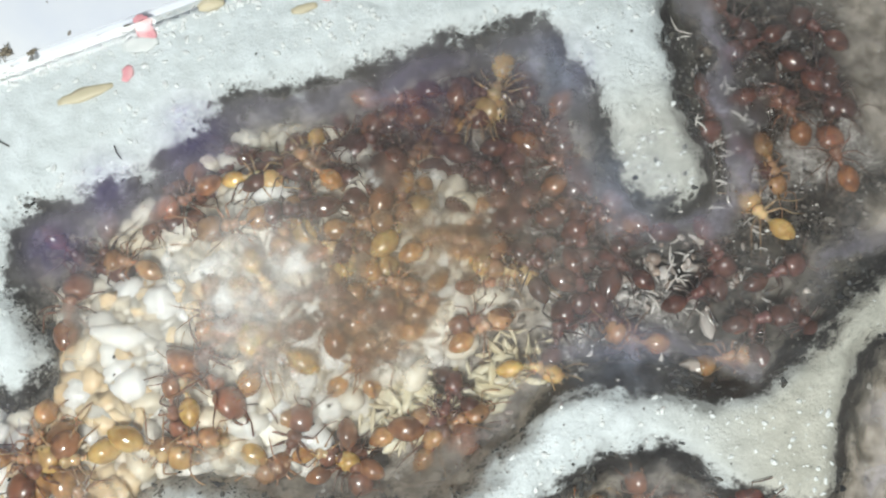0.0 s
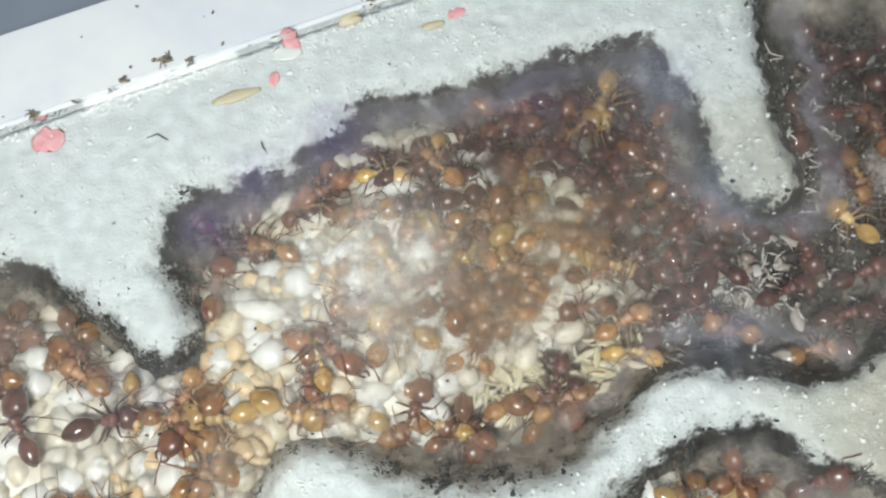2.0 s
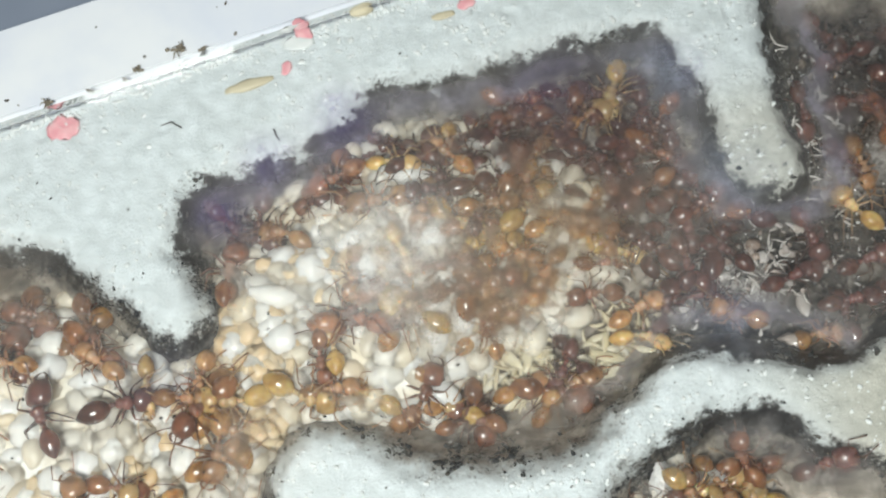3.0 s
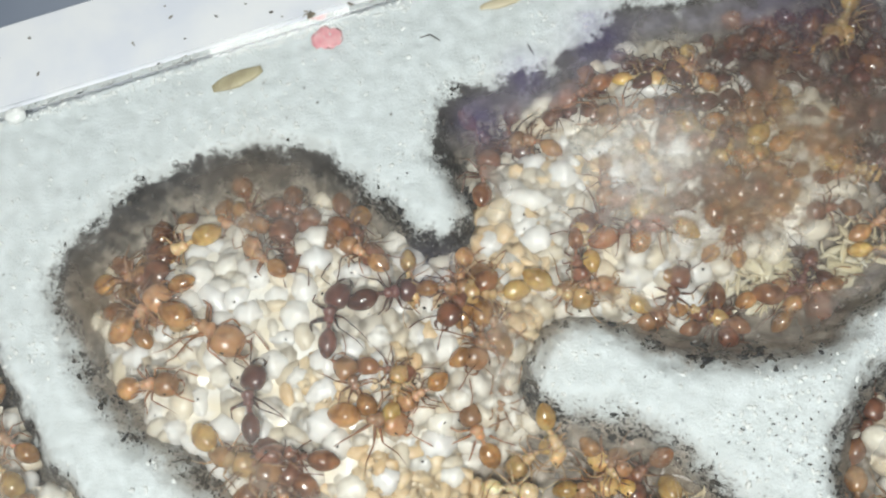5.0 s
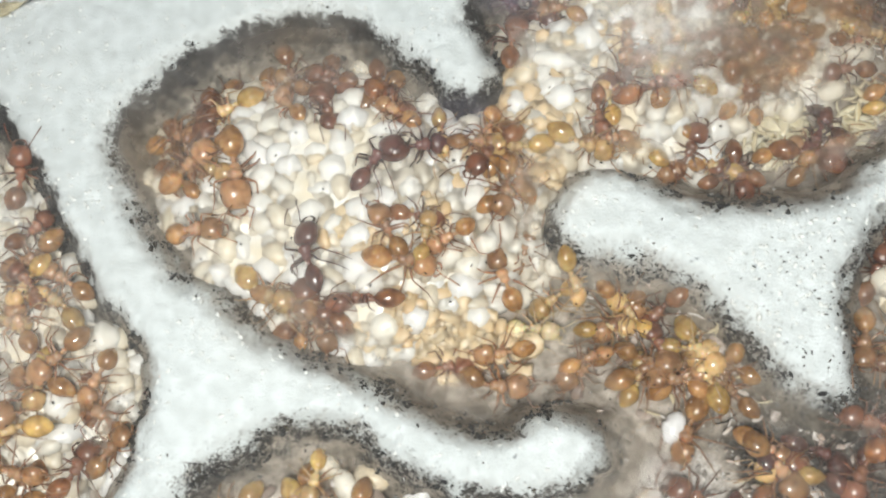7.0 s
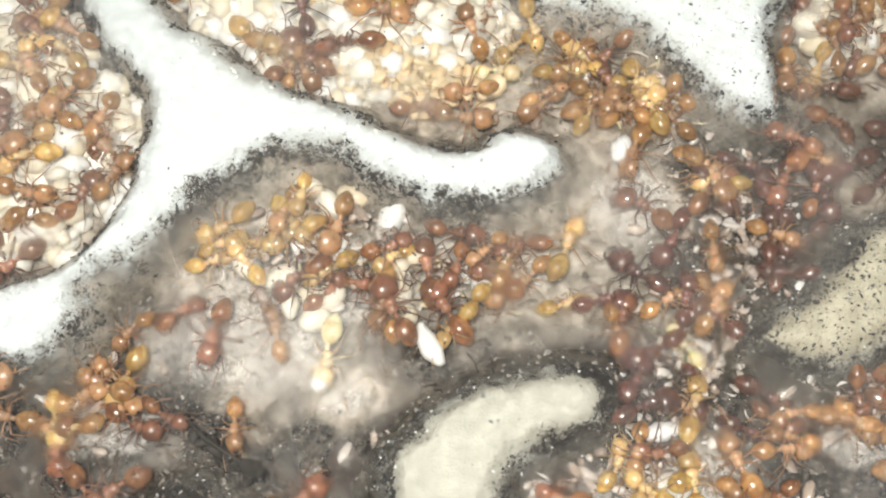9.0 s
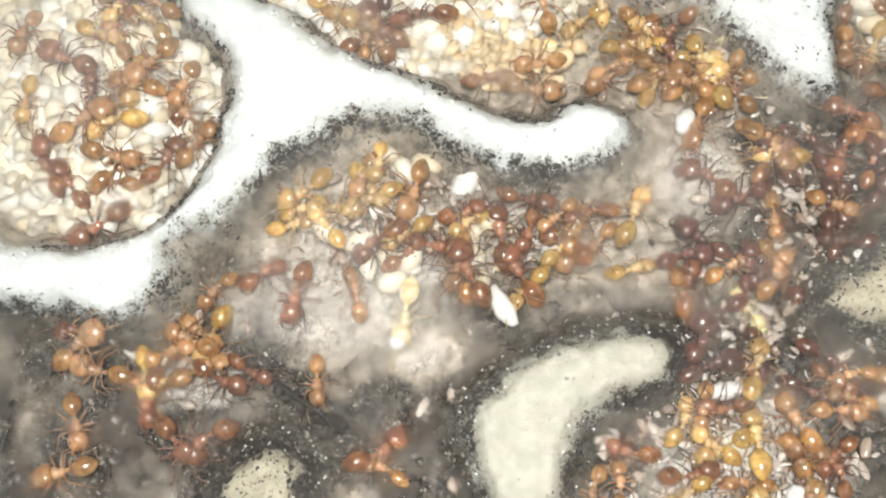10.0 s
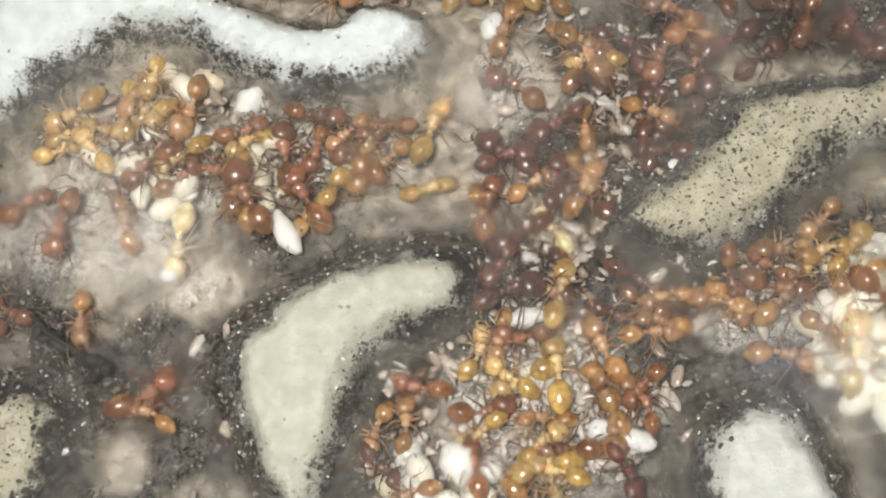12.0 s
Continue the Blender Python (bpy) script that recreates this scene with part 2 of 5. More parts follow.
def glass_material():
    m, nodes, links, sh = material("smeared_glass")
    nodes.remove(sh)
    out = nodes["Material Output"]
    clear, gloss, film = nodes.new("ShaderNodeBsdfTransparent"), nodes.new("ShaderNodeBsdfGlossy"), nodes.new("ShaderNodeBsdfDiffuse")
    gloss.inputs["Roughness"].default_value = 0.03
    film.inputs["Color"].default_value = (0.74, 0.70, 0.66, 1)
    fres = nodes.new("ShaderNodeFresnel")
    fres.inputs["IOR"].default_value = 1.45
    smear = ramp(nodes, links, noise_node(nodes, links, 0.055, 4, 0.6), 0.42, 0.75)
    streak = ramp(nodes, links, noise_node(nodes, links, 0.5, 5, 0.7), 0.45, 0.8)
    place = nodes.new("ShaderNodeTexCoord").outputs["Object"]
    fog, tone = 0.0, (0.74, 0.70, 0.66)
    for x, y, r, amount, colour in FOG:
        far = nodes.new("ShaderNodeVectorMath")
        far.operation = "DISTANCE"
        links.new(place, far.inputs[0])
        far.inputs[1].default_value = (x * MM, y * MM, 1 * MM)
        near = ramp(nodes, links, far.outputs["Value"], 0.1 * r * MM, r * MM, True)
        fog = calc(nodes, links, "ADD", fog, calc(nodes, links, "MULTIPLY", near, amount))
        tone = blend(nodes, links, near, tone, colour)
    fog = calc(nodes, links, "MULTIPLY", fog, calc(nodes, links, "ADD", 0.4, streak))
    # haze painted on the film just inside the rims, browner to the south
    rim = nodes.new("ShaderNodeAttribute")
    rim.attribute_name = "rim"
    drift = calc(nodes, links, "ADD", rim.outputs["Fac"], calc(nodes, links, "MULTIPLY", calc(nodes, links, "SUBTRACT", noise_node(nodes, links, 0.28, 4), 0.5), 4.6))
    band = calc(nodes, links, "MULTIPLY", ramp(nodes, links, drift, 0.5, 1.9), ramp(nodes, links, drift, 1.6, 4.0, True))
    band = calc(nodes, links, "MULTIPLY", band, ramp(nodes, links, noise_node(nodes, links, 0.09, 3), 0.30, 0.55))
    cold, southward = nodes.new("ShaderNodeAttribute"), nodes.new("ShaderNodeAttribute")
    cold.attribute_name, southward.attribute_name = "cold", "southward"
    band_tone = blend(nodes, links, cold.outputs["Fac"], (0.235, 0.19, 0.145), (0.36, 0.335, 0.43))
    band_tone = blend(nodes, links, southward.outputs["Fac"], band_tone, (0.105, 0.08, 0.058))
    tone = blend(nodes, links, calc(nodes, links, "MULTIPLY", band, 0.8), tone, band_tone)
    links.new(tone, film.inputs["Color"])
    fog = calc(nodes, links, "ADD", fog, calc(nodes, links, "MULTIPLY", band, calc(nodes, links, "MULTIPLY", calc(nodes, links, "ADD", calc(nodes, links, "ADD", 0.16, calc(nodes, links, "MULTIPLY", cold.outputs["Fac"], 0.10)), calc(nodes, links, "MULTIPLY", streak, 0.42)), calc(nodes, links, "SUBTRACT", 1.0, calc(nodes, links, "MULTIPLY", southward.outputs["Fac"], 0.5)))))
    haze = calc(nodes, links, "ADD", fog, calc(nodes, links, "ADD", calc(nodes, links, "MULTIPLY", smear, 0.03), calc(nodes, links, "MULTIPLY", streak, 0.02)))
    # where it is damp, fine drops blur what lies deep below
    inside = ramp(nodes, links, rim.outputs["Fac"], 0.0, 1.5)
    patch = ramp(nodes, links, noise_node(nodes, links, 0.16, 3), 0.38, 0.62)
    wet = calc(nodes, links, "ADD", calc(nodes, links, "MULTIPLY", fog, 0.55), calc(nodes, links, "MULTIPLY", calc(nodes, links, "MULTIPLY", inside, patch), calc(nodes, links, "ADD", 0.18, calc(nodes, links, "MULTIPLY", southward.outputs["Fac"], 0.26))))
    wiped = nodes.new("ShaderNodeAttribute")
    wiped.attribute_name = "wiped"
    wet = calc(nodes, links, "MULTIPLY", wet, calc(nodes, links, "SUBTRACT", 1.0, calc(nodes, links, "MULTIPLY", wiped.outputs["Fac"], 0.42)))
    drops = nodes.new("ShaderNodeBsdfRefraction")
    drops.inputs["IOR"].default_value, drops.inputs["Roughness"].default_value = 1.12, 0.66
    through_wet = nodes.new("ShaderNodeMixShader")
    links.new(calc(nodes, links, "MINIMUM", wet, 0.9), through_wet.inputs[0])
    links.new(clear.outputs[0], through_wet.inputs[1])
    links.new(drops.outputs[0], through_wet.inputs[2])
    a, b = nodes.new("ShaderNodeMixShader"), nodes.new("ShaderNodeMixShader")
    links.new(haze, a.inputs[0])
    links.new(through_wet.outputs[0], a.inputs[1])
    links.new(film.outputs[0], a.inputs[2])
    links.new(fres.outputs[0], b.inputs[0])
    links.new(a.outputs[0], b.inputs[1])
    links.new(gloss.outputs[0], b.inputs[2])
    links.new(b.outputs[0], out.inputs["Surface"])
    return m


PLASTER = plaster_material()
GLASS = glass_material()
# blurred reflections are painted in as blue to white mottling
ACRYLIC = plain("white_acrylic", (0.80, 0.82, 0.90), (0.92, 0.92, 0.94), 0.11, 0.22, 0.0, 0.6)
TABLE = plain("grey_table_top", (0.22, 0.25, 0.32), (0.34, 0.37, 0.44), 0.02, 0.5, 0.0)
CRUMB = plain("white_plaster_crumb", (0.74, 0.76, 0.75), (0.86, 0.87, 0.86), 1.5, 0.35, 0.05, 0.6)
SPECK = varied("black_mould", [(0.010, 0.010, 0.014), (0.03, 0.03, 0.028), (0.09, 0.08, 0.065), (0.02, 0.02, 0.022)], 2.0, 0.7, True, tint=(0.03, 0.028, 0.025))
LITTER = varied("gallery_litter", [(0.05, 0.045, 0.04), (0.16, 0.13, 0.10), (0.34, 0.31, 0.28), (0.10, 0.08, 0.06), (0.42, 0.40, 0.37), (0.22, 0.21, 0.21)], 2.0, 0.6, True, tint=(0.12, 0.10, 0.08))
SAND = varied("sand_grain", [(0.75, 0.74, 0.72), (0.86, 0.86, 0.86), (0.6, 0.56, 0.5)], 2.0, 0.2, True)
PINK = plain("pink_paint", (0.80, 0.33, 0.37), (0.88, 0.50, 0.52), 1.2, 0.5, 0.03)
HUSK = varied("straw_husk", [(0.56, 0.48, 0.32), (0.68, 0.61, 0.44), (0.44, 0.36, 0.21)], 1.2, 0.45, True, 0.03)
FLAKE = varied("cream_husk", [(0.78, 0.71, 0.52), (0.70, 0.62, 0.41), (0.82, 0.78, 0.64)], 1.2, 0.4, True, 0.03, 0.4)
SEED = plain("olive_seed_husk", (0.36, 0.31, 0.19), (0.50, 0.44, 0.28), 0.9, 0.5, 0.05)
BROOD = varied("brood_skin", [(0.85, 0.85, 0.84), (0.87, 0.87, 0.87), (0.85, 0.83, 0.78), (0.87, 0.87, 0.87), (0.82, 0.76, 0.63)], 0.6, 0.34, False, 0.02, 2.2, (0.80, 0.76, 0.68))
HEAP = varied("brood_heap_skin", [(0.82, 0.78, 0.70), (0.76, 0.64, 0.46), (0.84, 0.82, 0.77), (0.80, 0.73, 0.60), (0.72, 0.58, 0.40)], 0.6, 0.4, True, 0.02, 2.2, (0.76, 0.70, 0.58))
PULP = plain("brood_pulp", (0.79, 0.71, 0.56), (0.85, 0.83, 0.78), 0.45, 0.3, 0.05, 0.4)
PASTE = varied("cream_food_paste", [(0.74, 0.54, 0.33), (0.80, 0.64, 0.43), (0.70, 0.50, 0.29)], 1.0, 0.4, True, 0.04, 0.6)
DEBRIS = varied("torn_scraps", [(0.66, 0.61, 0.58), (0.40, 0.30, 0.25), (0.72, 0.69, 0.68), (0.50, 0.42, 0.39), (0.20, 0.14, 0.12), (0.62, 0.56, 0.52)], 1.5, 0.22, True, 0.03, 0.3)
SHED = plain("shed_skin_glint", (0.60, 0.55, 0.50), (0.80, 0.76, 0.72), 1.0, 0.12, 0.02, 1.0)
GUT = plain("gut_spot", (0.03, 0.025, 0.02), (0.06, 0.05, 0.04), 2.0, 0.4)
SHINE = plain("white_flake", (0.66, 0.65, 0.65), (0.80, 0.79, 0.80), 1.0, 0.25)
BARK = plain("dark_plant_scrap", (0.012, 0.010, 0.008), (0.035, 0.027, 0.02), 1.5, 0.7, 0.06)
FIBRE = varied("dry_fibre", [(0.16, 0.14, 0.11), (0.30, 0.26, 0.20), (0.10, 0.09, 0.08)], 2.0, 0.7, True)
EYE = plain("black_eye", (0.01, 0.01, 0.01), (0.02, 0.02, 0.02), 3.0, 0.2)
LOOKS = {
    # head, mesosoma, gaster, legs
    "amber": (chitin("amber_head", (0.25, 0.125, 0.055), (0.36, 0.20, 0.10)), chitin("amber_thorax", (0.27, 0.14, 0.075), (0.38, 0.225, 0.13)), chitin("amber_gaster", (0.29, 0.14, 0.05), (0.42, 0.235, 0.095), 0.2, True), chitin("amber_leg", (0.18, 0.09, 0.045), (0.27, 0.145, 0.08))),
    "honey": (chitin("honey_head", (0.44, 0.27, 0.10), (0.54, 0.36, 0.16)), chitin("honey_thorax", (0.46, 0.30, 0.14), (0.56, 0.40, 0.21)), chitin("honey_gaster", (0.43, 0.255, 0.075), (0.55, 0.375, 0.13), 0.2, True), chitin("honey_leg", (0.26, 0.16, 0.085), (0.36, 0.24, 0.135))),
    "russet": (chitin("russet_head", (0.14, 0.052, 0.030), (0.22, 0.088, 0.05)), chitin("russet_thorax", (0.17, 0.072, 0.046), (0.26, 0.12, 0.075)), chitin("russet_gaster", (0.17, 0.068, 0.032), (0.28, 0.125, 0.055), 0.2, True), chitin("russet_leg", (0.08, 0.038, 0.026), (0.13, 0.062, 0.042))),
    "dark": (chitin("dark_head", (0.060, 0.021, 0.020), (0.10, 0.036, 0.031)), chitin("dark_thorax", (0.075, 0.027, 0.027), (0.12, 0.045, 0.041)), chitin("dark_gaster", (0.072, 0.025, 0.022), (0.13, 0.047, 0.034), 0.2, True), chitin("dark_leg", (0.03, 0.017, 0.016), (0.055, 0.029, 0.025))),
    "pale": (chitin("pale_head", (0.60, 0.46, 0.26), (0.68, 0.55, 0.36)), chitin("pale_thorax", (0.62, 0.47, 0.27), (0.70, 0.57, 0.37)), chitin("pale_gaster", (0.66, 0.54, 0.30), (0.74, 0.65, 0.42), 0.25, True), chitin("pale_leg", (0.44, 0.33, 0.20), (0.52, 0.41, 0.28))),
}


# ---- mesh helpers, all in millimetres ----
class Shape:
    def __init__(self):
        self.verts, self.faces, self.mats = [], [], []

    def ball(self, centre, radii, seg=12, rings=8, turn=None, mat=0, wobble=0.0, rng=None):
        """A rounded lump with its poles along x."""
        self.loft([(centre[0] - radii[0] * math.cos(math.pi * k / rings), centre[1], centre[2], radii[1] * math.sin(math.pi * k / rings), radii[2] * math.sin(math.pi * k / rings)) for k in range(rings + 1)], seg, mat, turn, centre, wobble, rng)

    def loft(self, rings, seg=12, mat=0, turn=None, pivot=(0, 0, 0), wobble=0.0, rng=None):
        """Rings (x, y, z, half width, half height) along x, closed at both ends."""
        base = len(self.verts)
        pts = []
        for x, y, z, w, h in rings:
            for k in range(seg):
                a = 2 * math.pi * k / seg
                g = 1 + (rng.uniform(-wobble, wobble) if rng else 0)
                pts.append(Vector((x, y + max(w, 0.004) * g * math.cos(a), z + max(h, 0.004) * g * math.sin(a))))
        if turn is not None:
            p = Vector(pivot)
            pts = [turn @ (v - p) + p for v in pts]
        self.verts += [tuple(v) for v in pts]
        for r in range(len(rings) - 1):
            for k in range(seg):
                a, b = base + r * seg + k, base + r * seg + (k + 1) % seg
                self.faces.append((a, b, b + seg, a + seg))
                self.mats.append(mat)
        self.faces.append(tuple(base + k for k in reversed(range(seg))))
        self.faces.append(tuple(base + (len(rings) - 1) * seg + k for k in range(seg)))
        self.mats += [mat, mat]

    def tube(self, points, radii, seg=6, mat=0):
        base = len(self.verts)
        pts = [Vector(p) for p in points]
        for n, p in enumerate(pts):
            way = (pts[min(n + 1, len(pts) - 1)] - pts[max(n - 1, 0)]).normalized()
            u = way.cross(Vector((0.13, 0.31, 1))).normalized()
            v = way.cross(u)
            for k in range(seg):
                a = 2 * math.pi * k / seg
                self.verts.append(tuple(p + radii[n] * (math.cos(a) * u + math.sin(a) * v)))
        for r in range(len(pts) - 1):
            for k in range(seg):
                a, b = base + r * seg + k, base + r * seg + (k + 1) % seg
                self.faces.append((a, a + seg, b + seg, b))
                self.mats.append(mat)
        self.faces.append(tuple(base + k for k in range(seg)))
        self.faces.append(tuple(base + (len(pts) - 1) * seg + k for k in reversed(range(seg))))
        self.mats += [mat, mat]

    def mesh(self, name, materials, smooth=True):
        me = bpy.data.meshes.new(name)
        me.from_pydata([(x * MM, y * MM, z * MM) for x, y, z in self.verts], [], self.faces)
        for m in materials:
            me.materials.append(m)
        me.polygons.foreach_set("material_index", self.mats)
        if smooth:
            me.polygons.foreach_set("use_smooth", [True] * len(me.polygons))
        me.update()
        return me


def part(name, mesh, parent, at=(0, 0, 0), label=""):
    ob = new(name, mesh)
    ob.parent = parent
    ob.location = [v * MM for v in at]
    return tagged(ob, label)


def spline(points, steps=6, closed=True):
    """A smooth line through plan points."""
    p = [np.array(q, float) for q in points]
    out, n = [], len(p)
    for k in range(n if closed else n - 1):
        a, b, c, d = (p[(k + j) % n] if closed else p[min(max(k + j, 0), n - 1)] for j in (-1, 0, 1, 2))
        for s in range(steps):
            t = s / steps
            out.append(0.5 * (2 * b + (c - a) * t + (2 * a - 5 * b + 4 * c - d) * t * t + (3 * b - a - 3 * c + d) * t ** 3))
    return np.array(out)


# ---- the plan of the carved galleries, in millimetres ----
RIM_NORTH = [(44, 63), (40.6, 58), (40.4, 51.1), (40.4, 46.4), (40.9, 41.8), (41.7, 37.8), (40.8, 35.7), (38.3, 34.9), (36.5, 36.1), (35.2, 38.3), (34.8, 41.4), (33.2, 45.1), (31.5, 48.1), (29, 48.5), (26, 47.8), (22.2, 46.8), (18.4, 45.9), (14.6, 45.6), (10.8, 45.2), (8.7, 43.3), (5.3, 40.9), (1.1, 39), (-2.6, 38.9), (-3.8, 36.6), (-4.1, 34.1)]
RIM_WEST = [(-3.6, 33), (-2.1, 30.3), (-2.4, 28), (-4.1, 26.8), (-6.7, 27.7), (-8.4, 30.1), (-12, 32.6), (-14.7, 34.4), (-18.3, 34.3), (-23.3, 33.5), (-27.7, 31.8), (-30.7, 29), (-33, 26.2), (-33.4, 23.9), (-31.9, 20.3), (-30.1, 16.7), (-26.3, 12.8), (-23.2, 10.7), (-19.3, 7.8)]
RIM_ISLE = [(-13.5, 5), (-9.5, 3), (-5.6, 1.1), (-2.2, 0.4), (0.5, 1.5), (2.6, 1.9), (5.3, 0.8), (5.4, -1.7), (2.4, -3.6), (-2.1, -4.5), (-6.7, -3.4), (-10.4, -1.3), (-14.1, 0.9), (-19.8, -0.2), (-24.3, -2.9), (-28.1, -7.7), (-32.6, -9.6), (-33, -12.9), (-34.7, -15.7), (-37.8, -17), (-42.6, -15.5)]
RIM_OUTER = [(-50, -16.5), (-53, -22), (-52, -42), (-40, -45), (40, -45), (57, -43), (59, -20), (59, 40), (58, 62)]
PENINSULA = [(3.8, 13.6), (2.1, 15.3), (2.4, 18.2), (4.1, 20.1), (7.8, 20.4), (10.5, 18.7), (14.4, 17.5), (19.6, 17.8), (23.4, 18.3), (27.2, 20.7), (28.7, 22.3), (31.7, 23.4), (34.8, 23.4), (38.5, 22.4), (41.6, 22.1), (44.3, 23.6), (46.4, 25.8), (49, 28.1), (51.4, 29.7), (55, 31), (55.5, 28), (50.4, 24.7), (48.3, 22.5), (47, 19.1), (46, 15.9), (44.2, 15.2), (40.8, 16.8), (38.9, 18.4), (36.9, 20.1), (34, 20.3), (30.8, 19.3), (28, 17.7), (24.9, 13.8), (23.1, 8.9), (23.1, 5.1), (22.9, 3.2), (20.3, 2.4), (17.5, 4.4), (15.6, 7.3), (13.6, 9.9), (10.7, 12.5), (6.3, 13.4)]
WEST_CHAMBER = [(-46, 29), (-42.2, 25.1), (-39.4, 20.9), (-36.7, 16.8), (-34.5, 12.5), (-31.5, 9.1), (-29.2, 5.8), (-29.3, 0.9), (-30.4, -3.7), (-34.2, -8.1), (-37.2, -9.9), (-39.1, -10.4), (-43.3, -10.3), (-50, -8), (-53, 4), (-52.5, 20), (-50, 27)]
BEAN = [(-6.1, -33.4), (-7, -29.9), (-7.8, -28), (-8.5, -25.6), (-8, -23.6), (-5.7, -22), (-2.5, -19.6), (0.7, -18.5), (4.8, -17.8), (7.6, -18.3), (8.4, -19.9), (7.1, -22.3), (4.4, -23.5), (1.6, -24.6), (0.4, -27.3), (-0.3, -30), (-1.4, -33.4), (-3.5, -36)]
EAST_ISLE = [(50, -3), (38.6, -5.8), (33.9, -6), (29.1, -7.1), (26.5, -9.6), (23.5, -12.5), (20.2, -14.5), (19.3, -16.1), (21.1, -17.4), (25, -18), (28.1, -16.9), (31.1, -14.5), (34.1, -11.7), (38.1, -10.2), (52, -8)]
SOUTH_ISLE = [(24.2, -38), (23.8, -35.4), (23.9, -32.6), (25.4, -30.4), (28.4, -29.6), (30.7, -31.3), (31.8, -33.8), (32.3, -38), (28, -42)]
SOUTHWEST_ISLE = [(-27.4, -32), (-27.2, -29.3), (-25, -27.3), (-22.4, -27), (-20.6, -28.2), (-20.2, -30.1), (-20.8, -33.2), (-24, -36)]
LINES = [spline(RIM_NORTH + RIM_WEST + RIM_ISLE + RIM_OUTER), spline(PENINSULA), spline(WEST_CHAMBER), spline(BEAN), spline(EAST_ISLE), spline(SOUTH_ISLE), spline(SOUTHWEST_ISLE)]
DEPTH = 5.2


def edge_line(x):
    """The northern edge of the block and of its glass."""
    return 49.4 + 0.285 * x


def crossings(line, x, y):
    inside = np.zeros(x.shape, bool)
    for a, b in zip(line, np.roll(line, -1, 0)):
        if a[1] != b[1]:
            hit = (a[1] > y) != (b[1] > y)
            inside ^= hit & (x < a[0] + (y - a[1]) * (b[0] - a[0]) / (b[1] - a[1]))
    return inside


def distance(line, x, y):
    best = np.full(x.shape, 1e9)
    for a, b in zip(line, np.roll(line, -1, 0)):
        d = b - a
        t = np.clip(((x - a[0]) * d[0] + (y - a[1]) * d[1]) / max(d @ d, 1e-9), 0, 1)
        best = np.minimum(best, (x - a[0] - t * d[0]) ** 2 + (y - a[1] - t * d[1]) ** 2)
    return np.sqrt(best)


def waves(x, y, size, seed, octaves=4):
    """Smooth value noise about -1 to 1, with features of that size in millimetres."""
    rng = np.random.default_rng(seed)
    total, amp = np.zeros(x.shape), 1.0
    for _ in range(octaves):
        grid = rng.uniform(-1, 1, (64, 64))
        u, v = x / size + 200.37, y / size + 200.71
        i, j = np.floor(u).astype(int), np.floor(v).astype(int)
        f, g = u - i, v - j
        f, g = f * f * (3 - 2 * f), g * g * (3 - 2 * g)
        pick = lambda p, q: grid[p % 64, q % 64]
        total += amp * ((pick(i, j) * (1 - f) + pick(i + 1, j) * f) * (1 - g) + (pick(i, j + 1) * (1 - f) + pick(i + 1, j + 1) * f) * g)
        amp, size = amp * 0.55, size * 0.5
    return total


STEP = 0.25
GX, GY = np.meshgrid(np.arange(-57, 64.1, STEP), np.arange(-50, 68, STEP))
void = np.zeros(GX.shape, bool)
gap = np.full(GX.shape, 1e9)
isle_gap = []
for line in LINES:
    void ^= crossings(line, GX, GY)
    here = distance(line, GX, GY)
    isle_gap.append(np.where(crossings(line, GX, GY), -here, here))
    gap = np.minimum(gap, here)
RIM = np.where(void, gap, -gap) + 0.35 * waves(GX, GY, 2.2, 5, 3)
RIM -= 0.8 * np.clip((9 - np.hypot((GX - 36) / 1.4, GY - 21)) / 4, 0, 1)  # the strip of the peninsula is broad on top


def smooth(v, low, high):
    t = np.clip((v - low) / (high - low), 0, 1)
    return t * t * (3 - 2 * t)


GZ = -DEPTH * smooth(RIM, -1.6, 3.0) - 0.25 * smooth(RIM, -2.2, -0.4)
GZ += 0.05 * waves(GX, GY, 0.9, 8, 3) + 0.30 * waves(GX, GY, 3.0, 9, 3) * smooth(RIM, 0.2, 2.0)
GZ += 0.13 * waves(GX, GY, 1.3, 23, 3) * smooth(RIM, 0.0, 1.5)
GZ += 0.14 * waves(GX, GY, 0.7, 19, 2) * smooth(2.4 - np.abs(RIM - 0.2), 0, 1.5)
pits = waves(GX, GY, 1.3, 12, 2)
GZ -= 0.22 * smooth(pits, 0.95, 1.3) * smooth(-RIM, 0.2, 1.0)


def look_up(grid, x, y):
    u, v = (x - GX[0, 0]) / STEP, (y - GY[0, 0]) / STEP
    i, j = int(min(max(u, 0), GX.shape[1] - 2)), int(min(max(v, 0), GX.shape[0] - 2))
    f, g = u - i, v - j
    return float((grid[j, i] * (1 - f) + grid[j, i + 1] * f) * (1 - g) + (grid[j + 1, i] * (1 - f) + grid[j + 1, i + 1] * f) * g)


